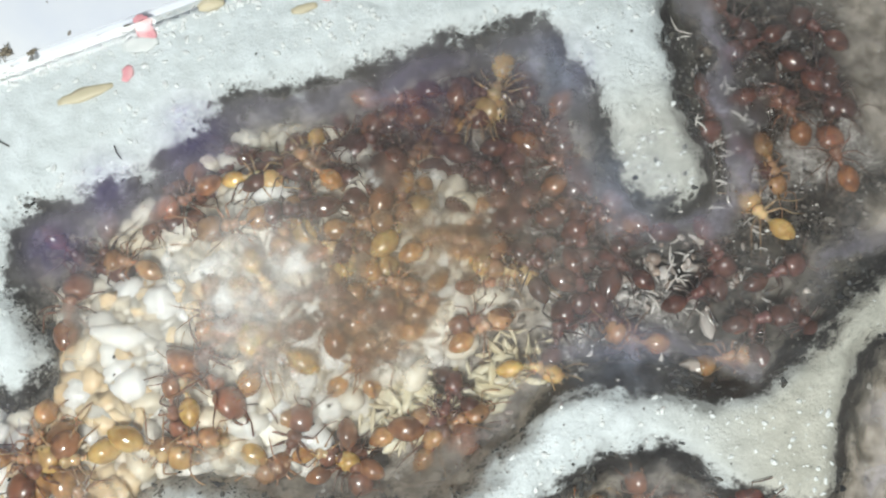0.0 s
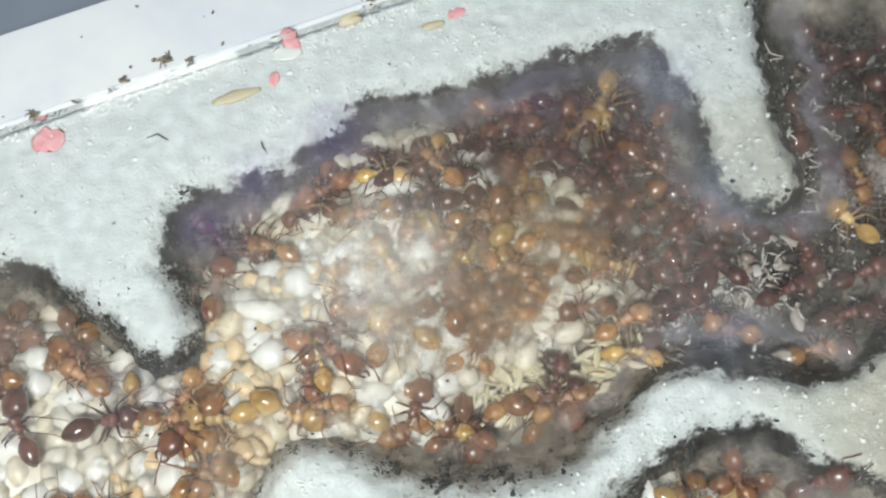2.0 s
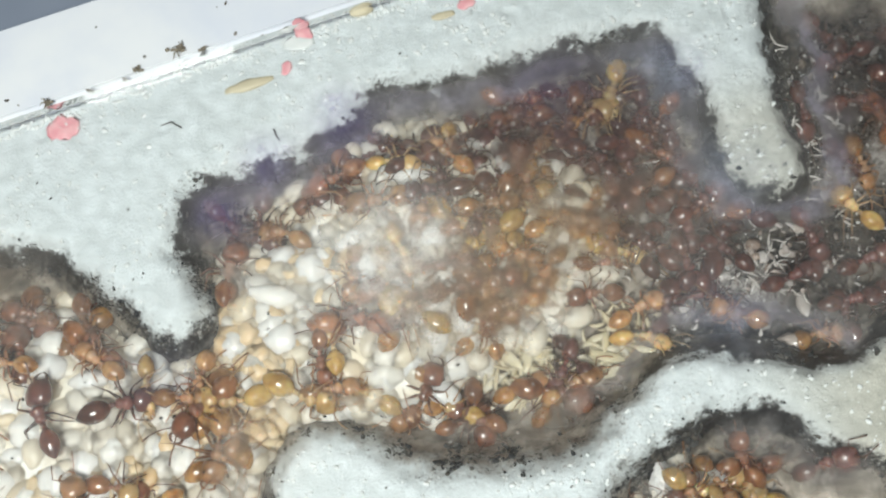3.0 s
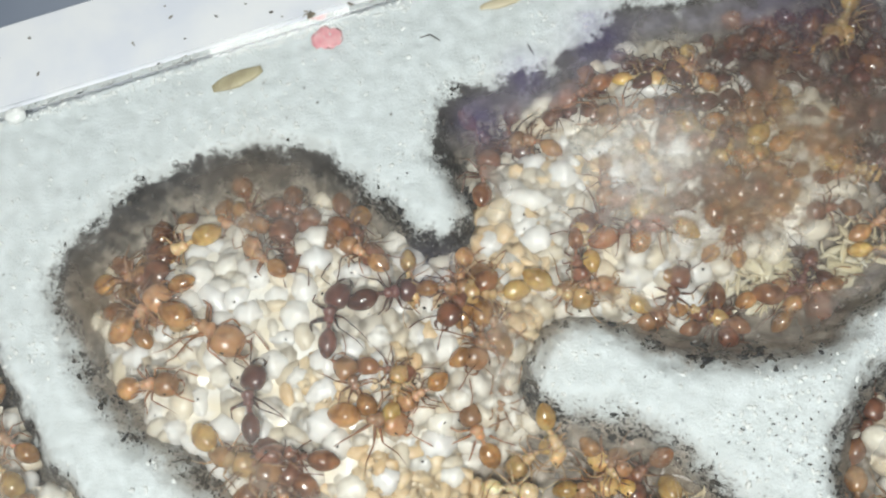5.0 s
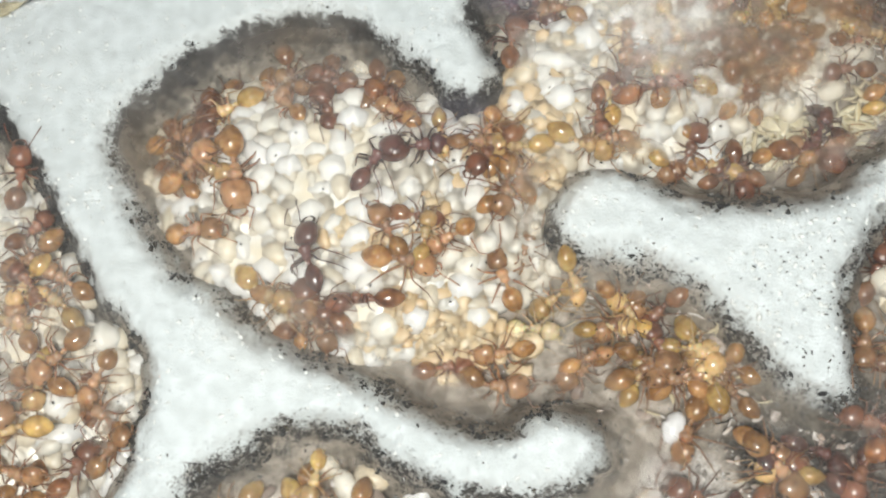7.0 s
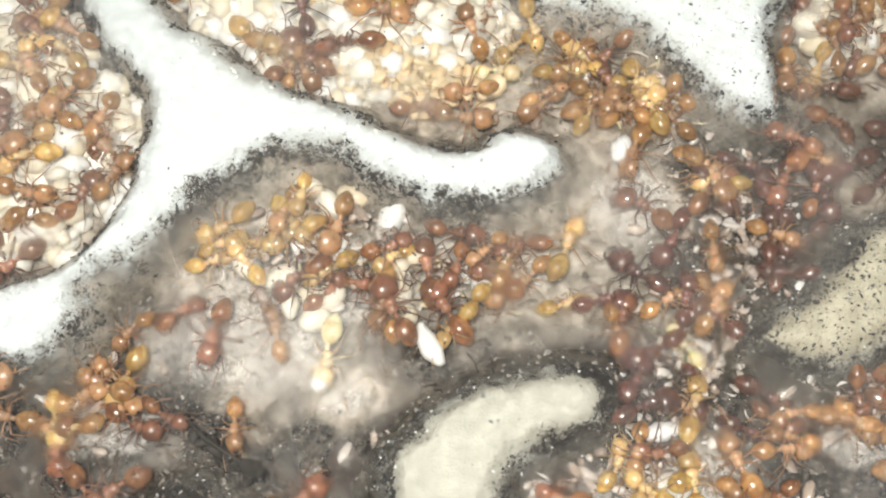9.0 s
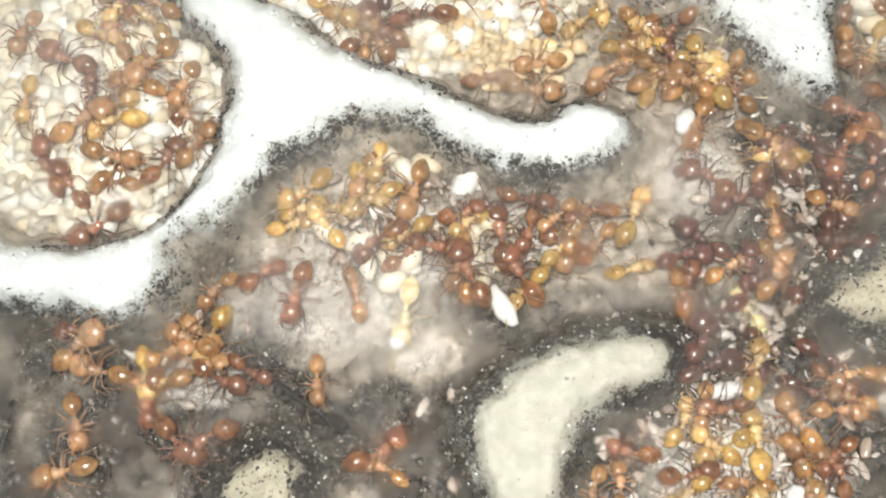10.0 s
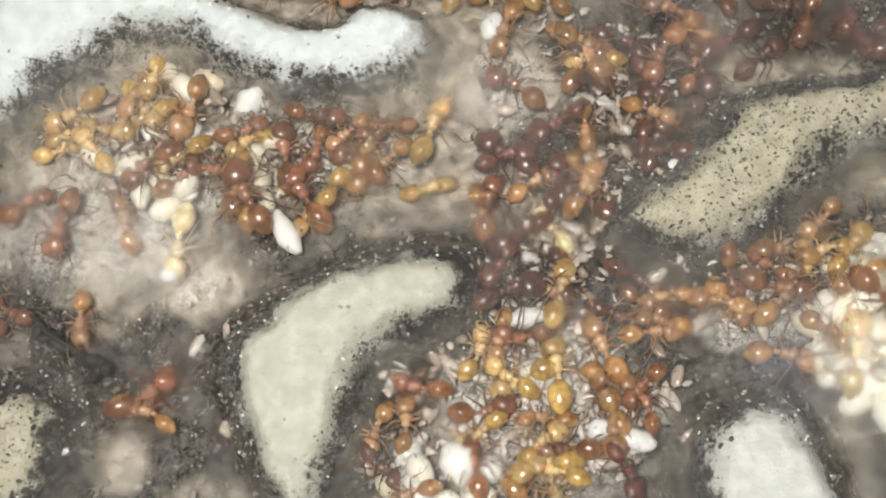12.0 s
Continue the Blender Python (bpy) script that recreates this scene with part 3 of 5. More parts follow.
def soil_shade_at(x, y):
    """Dark soil on the gallery floor; some patches are shade painted into its colour."""
    total = np.zeros(np.shape(x))
    for cx, cy, rx, ry in ((-21, -23, 7, 4), (-12, -25, 4, 6), (-30, -22, 8, 5), (20, -10, 7, 10), (19, -2, 6, 6), (16, -20, 5, 5), (37, 1, 9, 5), (46, 42, 13, 17), (38, 27, 8, 3), (40, 33, 9, 6), (35, 34, 7, 6), (46, 36, 8, 8), (16, -11, 4, 6), (24, 2, 6, 4), (24, -6, 6, 6), (-26, -28, 8, 6), (-13, -31, 5, 5), (-20, -33, 7, 4), (14, -17, 6, 5), (20, -30, 4, 5), (33, -21, 6, 3), (12, -22, 3, 3), (-24, -21, 4, 2.6), (-20.4, -28, 3.4, 3), (-13.8, -21.5, 3, 2.4), (-9.5, -31.5, 3, 5)):
        total = np.maximum(total, 1 - np.hypot((x - cx) / rx, (y - cy) / ry))
    total = np.maximum(total, 0.42 * smooth(-np.asarray(y, float), 8, 18))
    for cx, cy, rx, ry in ((-18, -16, 7, 4), (12, -5, 5, 6), (-12, -19, 4, 3), (16, -26, 5, 4), (-18.7, -20.5, 3, 3.4), (-17.3, -32, 3, 3)):
        total = total * (1 - 0.85 * smooth(1 - np.hypot((x - cx) / rx, (y - cy) / ry), 0, 0.5))
    return np.clip(total * 2.2 + 0.5 * waves(np.asarray(x, float), np.asarray(y, float), 4.0, 31, 3) * (total > -0.3), 0, 1)


def plaster_block():
    edge = edge_line(GX)
    z = np.where(GY > edge, -9.0, GZ)
    z[0, :] = z[:, 0] = z[:, -1] = -9.0
    y = np.where(GY > edge + STEP, edge + STEP, GY)
    rows, cols = GX.shape
    verts = np.stack([GX, y, z], -1).reshape(-1, 3) * MM
    index = np.arange(rows * cols).reshape(rows, cols)
    keep = (GY[:-1, :-1] <= edge[:-1, :-1] + STEP)
    quads = np.stack([index[:-1, :-1], index[:-1, 1:], index[1:, 1:], index[1:, :-1]], -1)[keep]
    me = bpy.data.meshes.new("plaster_block")
    me.vertices.add(len(verts))
    me.vertices.foreach_set("co", verts.ravel())
    me.loops.add(len(quads) * 4)
    me.loops.foreach_set("vertex_index", quads.ravel())
    me.polygons.add(len(quads))
    me.polygons.foreach_set("loop_start", np.arange(len(quads)) * 4)
    me.update(calc_edges=True)
    me.polygons.foreach_set("use_smooth", [True] * len(quads))
    aged = np.zeros(GX.shape)
    for k, amount in ((3, 0.72), (4, 1.0), (6, 0.95)):
        aged = np.maximum(aged, amount * smooth(-isle_gap[k], -1.5, 1.0))
    aged = np.maximum(aged, 0.7 * smooth(-isle_gap[1], -1, 1) * smooth(GX, 32, 44))
    aged = np.maximum(aged, 0.35 * smooth(-isle_gap[5], -1, 1))
    aged = np.maximum(aged, 0.55 * smooth(-RIM, -1, 0.5) * smooth(9 - np.hypot(GX - 39, GY - 37), 0, 6))
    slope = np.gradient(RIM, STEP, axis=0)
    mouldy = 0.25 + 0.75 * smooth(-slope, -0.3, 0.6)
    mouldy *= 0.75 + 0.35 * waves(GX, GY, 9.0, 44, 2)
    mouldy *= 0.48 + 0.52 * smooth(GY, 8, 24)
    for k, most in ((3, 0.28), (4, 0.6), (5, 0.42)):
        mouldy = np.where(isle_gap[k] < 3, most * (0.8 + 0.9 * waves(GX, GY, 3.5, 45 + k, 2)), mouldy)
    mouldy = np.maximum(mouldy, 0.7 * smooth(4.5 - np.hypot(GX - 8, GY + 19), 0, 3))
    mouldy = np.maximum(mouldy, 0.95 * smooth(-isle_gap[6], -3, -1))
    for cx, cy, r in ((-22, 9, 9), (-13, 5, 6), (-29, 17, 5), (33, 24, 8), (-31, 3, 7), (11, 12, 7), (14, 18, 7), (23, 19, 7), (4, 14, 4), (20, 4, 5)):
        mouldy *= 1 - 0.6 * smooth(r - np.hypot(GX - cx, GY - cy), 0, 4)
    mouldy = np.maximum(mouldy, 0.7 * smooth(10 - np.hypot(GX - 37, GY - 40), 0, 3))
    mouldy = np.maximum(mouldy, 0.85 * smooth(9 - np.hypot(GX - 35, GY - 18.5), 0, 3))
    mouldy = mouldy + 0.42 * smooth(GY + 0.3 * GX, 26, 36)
    bare = np.zeros(GX.shape)
    for cx, cy, rx, ry in ((-31, -21, 5, 3), (-21, -14, 9, 5), (-14, -9, 12, 5), (35.5, 29.5, 5.5, 3), (31, 34, 3, 3), (51, 39, 4, 3), (46, 37, 3, 2), (11, -3, 3, 4), (13, -29, 9, 6), (28, -23, 4, 2), (-12, -19, 3, 2)):
        bare = np.maximum(bare, smooth(1.1 - np.hypot((GX - cx) / rx, (GY - cy) / ry) + 0.25 * waves(GX, GY, 2.5, 57, 3), 0, 0.6))
    for name, values in (("bare", bare), ("mouldy", np.clip(mouldy, 0, 1)), ("rim", RIM), ("soil", soil_shade_at(GX, GY)), ("aged", aged)):
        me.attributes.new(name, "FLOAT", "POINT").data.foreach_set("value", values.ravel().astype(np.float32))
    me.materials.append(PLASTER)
    return tagged(new("ground", me), "white plaster block with carved galleries and black mould along their rims", "plaster block", kind="structure")


def box(shape, lo, hi, mat=0):
    base = len(shape.verts)
    shape.verts += [(x, y, z) for x in (lo[0], hi[0]) for y in (lo[1], hi[1]) for z in (lo[2], hi[2])]
    for f in ((0, 1, 3, 2), (4, 6, 7, 5), (0, 4, 5, 1), (2, 3, 7, 6), (0, 2, 6, 4), (1, 5, 7, 3)):
        shape.faces.append(tuple(base + k for k in f))
        shape.mats.append(mat)


def slanted(name, lo, hi, z0, z1, mat, bevel, label, category, kind):
    """A slab that runs along the northern edge, from lo to hi millimetres beyond it."""
    s = Shape()
    box(s, (-58, lo, z0), (64, hi, z1))
    me = s.mesh(name, [mat], False)
    bm = bmesh.new()
    bm.from_mesh(me)
    bmesh.ops.bevel(bm, geom=bm.edges[:], offset=bevel * MM, segments=3, affect="EDGES")
    bm.to_mesh(me)
    bm.free()
    ob = new(name, me)
    ob.matrix_basis = Matrix.Translation((0, 49.4 * MM, 0)) @ pose(0, 0, 0, 0, 0, math.degrees(math.atan(0.285)))
    return tagged(ob, label, category, kind=kind)


plaster_block()
def glass_cover():
    """The pane, its underside gridded to carry the haze painted along the rims."""
    step = 2
    xs, ys = GX[0, 1:-1:step], GY[1:-1:step, 0]
    rows, cols = len(ys), len(xs)
    x = np.repeat(xs[None, :], rows, 0)
    y = np.minimum(np.repeat(ys[:, None], cols, 1), edge_line(x) - 0.2)
    rim = RIM[1:-1:step, 1:-1:step].copy()
    rim[0, :] = rim[-1, :] = rim[:, 0] = rim[:, -1] = -40
    under = np.stack([x, y, np.full(x.shape, 0.45)], -1).reshape(-1, 3)
    top = under + (0, 0, 0.8)
    index = np.arange(rows * cols).reshape(rows, cols)
    keep = y[1:, :-1] - y[:-1, :-1] > 1e-6
    keep |= y[1:, 1:] - y[:-1, 1:] > 1e-6
    quads = np.stack([index[:-1, :-1], index[1:, :-1], index[1:, 1:], index[:-1, 1:]], -1)[keep].tolist()
    corners = [index[0, 0], index[0, -1], index[-1, -1], index[-1, 0]]
    base = len(under)
    verts = np.concatenate([under, top[corners]]) * MM
    quads.append([base, base + 1, base + 2, base + 3])
    for k in range(4):
        quads.append([int(corners[k]), int(corners[(k + 1) % 4]), base + (k + 1) % 4, base + k])
    me = bpy.data.meshes.new("glass_cover")
    me.from_pydata(verts.tolist(), [], quads)
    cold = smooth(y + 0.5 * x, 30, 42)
    southward = smooth(-y, -6, 8)
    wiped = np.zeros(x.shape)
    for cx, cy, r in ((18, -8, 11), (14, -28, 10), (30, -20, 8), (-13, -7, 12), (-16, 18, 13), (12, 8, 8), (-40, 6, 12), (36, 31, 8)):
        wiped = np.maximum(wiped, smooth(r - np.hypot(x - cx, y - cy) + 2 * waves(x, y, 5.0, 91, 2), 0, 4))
    for name, grid, rest in (("rim", rim, -40.0), ("cold", cold, 0.0), ("southward", southward, 0.0), ("wiped", wiped, 0.0)):
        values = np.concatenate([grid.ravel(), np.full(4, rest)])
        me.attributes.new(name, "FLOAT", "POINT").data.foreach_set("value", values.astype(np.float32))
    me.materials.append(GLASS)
    return tagged(new("glass_cover", me), "clear glass cover with milky smears and painted haze over the galleries", "glass pane", kind="structure")


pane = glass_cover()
pane.visible_shadow = False
slanted("acrylic_frame", 0.9, 9.0, -9, -0.6, ACRYLIC, 0.5, "glossy white acrylic frame beside the plaster block", "frame", "structure")
table = Shape()
box(table, (-600, -600, -30), (600, 600, -9.3))
tagged(new("table", table.mesh("table", [TABLE], False)), "grey table top under the nest", "table", kind="structure")


# ---- brood ----
def surface(x, y):
    return look_up(GZ, x, y)


def heap_level(x, y):
    """How high the brood lies above the floor."""
    total = 0.0
    for cx, cy, rx, ry, h in HEAPS:
        total = max(total, h * min(1.0, 2.2 * max(0.0, 1 - math.hypot((x - cx) / rx, (y - cy) / ry))))
    return total


HEAPS = [(-16, 19, 17, 13, 2.4), (-3, 20, 8, 9, 2.2), (6, 28, 11, 9, 2.4), (14, 34, 14, 10, 2.2), (-43, 8, 13, 16, 2.4), (29, 13, 4.5, 5, 1.5), (-14, -8, 10, 7, 1.2), (6, -34, 4, 3, 1.4), (38, -24, 6, 6, 1.8)]


def top_level(x, y):
    return max(surface(x, y), -DEPTH + 0.4 + heap_level(x, y))


def larva_mesh(length, width, bend, seed):
    rng = random.Random(seed)
    s = Shape()
    n = 14
    rings = []
    for k in range(n + 1):
        u = k / n
        r = width / 2 * math.sin(math.pi * (0.03 + 0.94 * u)) ** 0.45 * (0.86 + 0.14 * math.cos(1.6 * (u - 0.62) * math.pi)) * (1 + 0.045 * math.cos(u * 11 * 2 * math.pi))
        rings.append(((u - 0.5) * length, bend * (4 * (u - 0.5) ** 2 - 0.5), 0.0, r, r * 0.92))
    s.loft(rings, 14, 0, wobble=0.03, rng=rng)
    return s.mesh("larva", [BROOD])


LARVAE = [larva_mesh(3.2, 2.2, 0.15, 1), larva_mesh(2.8, 2.4, 0.1, 2), larva_mesh(3.6, 2.0, 0.35, 3), larva_mesh(2.3, 1.9, 0.1, 4), larva_mesh(3.0, 2.6, 0.2, 5)]
spot = Shape()
spot.ball((0, 0, 0), (0.13, 0.10, 0.06), 8, 5)
GUT_SPOT = spot.mesh("gut_spot", [GUT])


def larva(x, y, z, kind, heading, tilt, roll, spotted, group):
    ob = new("larva", LARVAE[kind])
    ob.matrix_basis = pose(x * MM, y * MM, z * MM, roll, tilt, heading) @ Matrix.Scale(0.82 + 0.42 * ((x * 7.3 + y * 3.1) % 1), 4)
    if spotted:
        up = (pose(0, 0, 0, roll, tilt, heading).to_3x3().inverted() @ Vector((0.15, -0.25, 1))).normalized()
        r = (1.0, 1.1, 0.92, 0.87, 1.18)[kind]
        part("gut_spot", GUT_SPOT, ob, (up.x * 0.5, up.y * r, up.z * r), "dark gut spot")
    return tagged(ob, "plump glossy white ant larva lying in the brood heap", "larva", group)


def in_region(x, y, cx, cy, rx, ry):
    return ((x - cx) / rx) ** 2 + ((y - cy) / ry) ** 2 < 1


def scatter_brood(group, cx, cy, rx, ry, count, rng, taken):
    made, tries = 0, 0
    while made < count and tries < count * 40:
        tries += 1
        x, y = rng.uniform(cx - rx, cx + rx), rng.uniform(cy - ry, cy + ry)
        if not in_region(x, y, cx, cy, rx, ry) or look_up(RIM, x, y) < 1.5:
            continue
        if any((x - a) ** 2 + (y - b) ** 2 < 1.85 ** 2 for a, b in taken):
            continue
        taken.append((x, y))
        larva(x, y, top_level(x, y) + rng.uniform(-0.5, 0.1), rng.randrange(5), rng.uniform(0, 360), rng.uniform(-25, 25), rng.uniform(0, 360), rng.random() < 0.35, group)
        made += 1


dice = random.Random(11)
taken = []
for k, (x, y, heading) in enumerate(((2.0, 29.0, 90), (-16.0, 29.0, 30), (-15.0, 27.0, 0), (-20.0, 23.0, 60), (-23.0, 25.0, 80), (-17.0, 18.0, 15), (-15.0, 17.0, 30), (-10.0, 17.0, 0), (-9.0, 20.0, 75), (-6.0, 20.0, 80), (-4.0, 21.0, 0), (-4.0, 19.0, 0), (-2.0, 19.0, 70), (-26.0, 19.0, 10), (-19.0, 22.0, 0), (-12.0, 12.0, 60), (-5.0, 12.0, 20), (-4.0, 10.0, 0), (-6.0, 11.0, 10), (-11.0, 9.0, 30), (10.0, 24.0, 0), (3.0, 27.0, 0), (-14.0, 26.0, 20), (-21.0, 21.0, 50), (-2.0, 22.0, 60), (0.0, 24.0, 30), (-27.0, 19.0, 0), (-16.0, 20.0, 0), (-8.0, 17.0, 40), (-13.0, 16.0, 20), (2.0, 28.0, 40), (3.0, 27.0, 10), (6.0, 33.0, 40), (8.0, 34.0, 20), (15.0, 31.0, 10), (12.0, 25.0, 60), (10.0, 24.0, 0), (-4.0, 24.0, 20), (3.0, 24.0, 10), (-11.0, 25.0, 0), (-14.0, 28.0, 0), (16.0, 28.0, 0), (13.0, 39.0, 0), (19.0, 39.0, 30), (-6.0, 20.0, 0), (-4.0, 21.0, 0), (-1.0, 19.0, 60), (-13.0, 18.0, 0), (-9.0, 18.0, 20), (5.0, 32.0, 0), (9.0, 32.0, 30), (17.0, 32.0, 0), (14.0, 34.0, 10))):
    # the plump ones that lie uppermost
    taken.append((x, y))
    larva(x, y, top_level(x, y) + 0.2, (0, 4, 1)[k % 3], heading, dice.uniform(-10, 10), dice.uniform(0, 360), k % 3 == 0, "brood of the western gallery" if x < 0 else "brood of the northern gallery")
scatter_brood("brood of the western gallery", -16, 18, 15, 12, 150, dice, taken)
scatter_brood("brood of the northern gallery", 2, 27, 14, 9, 85, dice, taken)
scatter_brood("brood of the far western chamber", -40, 8, 12, 16, 50, dice, taken)
scatter_brood("brood of the eastern chamber", 29, 13, 4, 5, 8, dice, taken)
scatter_brood("brood of the southern gallery", 7, -33, 4, 3, 5, dice, taken)
scatter_brood("brood of the southern gallery", 15, -27, 8, 5, 3, dice, taken)
scatter_brood("brood of the middle gallery", -12, -9, 12, 5, 8, dice, taken)
scatter_brood("brood of the southeastern corner", 38, -24, 5, 6, 12, dice, taken)


def heap_stuff():
    """Brood that lies deeper in the heaps, too mixed to count."""
    rng = random.Random(4)
    s = Shape()
    for cx, cy, rx, ry, h in HEAPS:
        for _ in range(int(rx * ry * (3.0 if h > 1.4 else 0.4))):
            x, y = rng.uniform(cx - rx, cx + rx), rng.uniform(cy - ry, cy + ry)
            if not in_region(x, y, cx, cy, rx, ry) or look_up(RIM, x, y) < 1.0:
                continue
            turn = Euler((rng.uniform(0, 6), rng.uniform(-0.5, 0.5), rng.uniform(0, 6))).to_matrix()
            k = rng.uniform(0.45, 0.85)
            s.ball((x, y, top_level(x, y) - rng.uniform(-0.25, 0.4)), (1.9 * k, 1.5 * k, 1.25 * k), 9, 6, turn)
    tagged(new("brood_heap", s.mesh("brood_heap", [HEAP])), "heap of white and cream ant brood on the gallery floors", "brood", kind="stuff")


heap_stuff()


def brood_pulp():
    """The smallest brood, clotted to a wet pale mass that fills the gaps of the heaps."""
    step = 2
    x, y, rim = GX[::step, ::step], GY[::step, ::step], RIM[::step, ::step]
    level = np.zeros(x.shape)
    for cx, cy, rx, ry, h in HEAPS:
        if h > 1.4:
            level = np.maximum(level, h * np.clip(2.2 * (1 - np.hypot((x - cx) / rx, (y - cy) / ry)), 0, 1))
    z = -DEPTH + 0.4 + level + 0.42 + 0.40 * waves(x, y, 1.7, 61, 2)
    inside = (level > 0.3) & (rim > 1.3)
    number = np.cumsum(inside.ravel()).reshape(inside.shape) - 1
    whole = inside[:-1, :-1] & inside[:-1, 1:] & inside[1:, 1:] & inside[1:, :-1]
    quads = np.stack([number[:-1, :-1], number[:-1, 1:], number[1:, 1:], number[1:, :-1]], -1)[whole]
    me = bpy.data.meshes.new("brood_pulp")
    me.from_pydata((np.stack([x, y, z], -1)[inside] * MM).tolist(), [], quads.tolist())
    me.polygons.foreach_set("use_smooth", [True] * len(me.polygons))
    me.materials.append(PULP)
    tagged(new("brood_pulp", me), "wet cream mass of tiny brood between the larvae", "brood", kind="stuff")


brood_pulp()


# ---- ants ----
def ant_parts(look_name, seed, big_head, tucked):
    """One ant, with its body along x and its head to +x; the middle of its gaster is the origin."""
    rng = random.Random(seed)
    head_m, thorax_m, gaster_m, leg_m = LOOKS[look_name]
    root = new("ant")
    root.empty_display_size = 0.001
    bow = rng.uniform(-0.15, 0.15)
    plump, stretch = rng.uniform(0.66, 0.82), rng.uniform(0.92, 1.1)
    g = Shape()
    rings = []
    for k in range(19):
        u = k / 18
        r = plump * math.sin(math.pi * min(1, 0.015 + 0.975 * u)) ** 0.58 * (0.86 + 0.20 * u)
        step = 0.965 + 0.035 * ((u * 4.2) % 1)
        rings.append((0.90 - 1.98 * stretch * (1 - u), 0, 0, r * step, r * 0.92 * step))
    droop = Euler((0, rng.uniform(-0.35, 0.15), rng.uniform(-0.35, 0.35))).to_matrix() if seed % 10 != 1 else None
    g.loft(rings, 18, 0, droop, (0.9, 0, 0))
    part("gaster", g.mesh("gaster", [gaster_m]), root)
    p = Shape()
    p.loft([(0.80, 0, -0.05, 0.10, 0.10), (0.90, 0, 0.0, 0.18, 0.2), (0.97, 0, 0.06, 0.21, 0.28), (1.03, 0, 0.0, 0.15, 0.18), (1.08, 0, 0.0, 0.13, 0.15), (1.16, 0, 0.06, 0.18, 0.27), (1.22, 0, 0.0, 0.13, 0.17), (1.34, 0, -0.02, 0.1, 0.1)], 10)
    part("petiole", p.mesh("petiole", [thorax_m]), root)
    t = Shape()
    t.loft([(1.24, 0, 0.0, 0.1, 0.12), (1.32, 0, 0.05, 0.27, 0.3), (1.50, 0, 0.10, 0.36, 0.36), (1.68, 0, 0.07, 0.32, 0.32), (1.76, 0, 0.08, 0.35, 0.34), (1.98, bow * 0.3, 0.16, 0.47, 0.45), (2.17, bow * 0.5, 0.12, 0.44, 0.43), (2.31, bow * 0.7, 0.04, 0.27, 0.3), (2.40, bow, 0.0, 0.11, 0.13)], 14)
    part("mesosoma", t.mesh("mesosoma", [thorax_m]), root)
    h = Shape()
    k = 1.5 if big_head else 1.24 + rng.uniform(-0.08, 0.1)
    hx, turn = 2.32, Euler((0, rng.uniform(0.0, 0.3), rng.uniform(-0.35, 0.35))).to_matrix()
    pivot = (hx, bow, 0)
    h.loft([(hx + 0.05, bow, 0, 0.16, 0.14), (hx + 0.02 * k, bow, 0.02, 0.40 * k, 0.28 * k), (hx + 0.14 * k, bow, 0.03, 0.56 * k, 0.38 * k), (hx + 0.42 * k, bow, 0.03, 0.63 * k, 0.44 * k), (hx + 0.74 * k, bow, 0.0, 0.59 * k, 0.40 * k), (hx + 0.98 * k, bow, -0.04, 0.48 * k, 0.29 * k), (hx + 1.10 * k, bow, -0.07, 0.34 * k, 0.18 * k), (hx + 1.14 * k, bow, -0.08, 0.1, 0.06)], 16, 0, turn, pivot)
    for side in (-1, 1):
        h.ball((hx + 0.62 * k, bow + side * 0.58 * k, 0.12), (0.13, 0.05, 0.10), 8, 5, turn, 1)
    for side in (-1, 1):
        h.tube([tuple(turn @ Vector((x * k, side * y * k, z)) + Vector(pivot)) for x, y, z in ((1.02, 0.32, -0.1), (1.24, 0.36, -0.12), (1.38, 0.2, -0.14), (1.42, 0.02, -0.15))], [0.09, 0.1, 0.07, 0.02], 6, 2)
    head = part("head", h.mesh("head", [head_m, EYE, leg_m]), root)
    for side in (-1, 1):
        # scape out to an elbow, then the whip
        a = Shape()
        out, fore = rng.uniform(0.3, 1.1), rng.uniform(-0.5, 0.8)
        elbow = (0.85 * math.cos(out), side * 0.85 * math.sin(out), 0.28)
        tip = (elbow[0] + 1.15 * math.cos(fore), elbow[1] + side * 1.15 * math.sin(fore), -0.2)
        mid = tuple(0.5 * (m + n) for m, n in zip(elbow, tip))
        a.tube([(0, 0, 0), tuple(0.5 * v for v in elbow[:2]) + (0.2,), elbow, (mid[0], mid[1], 0.18), (0.15 * mid[0] + 0.85 * tip[0], 0.15 * mid[1] + 0.85 * tip[1], -0.1), tip], [0.035, 0.04, 0.042, 0.042, 0.056, 0.04], 6)
        part("antenna", a.mesh("antenna", [leg_m]), head, (hx + 0.95 * k, bow + side * 0.22, 0.1))
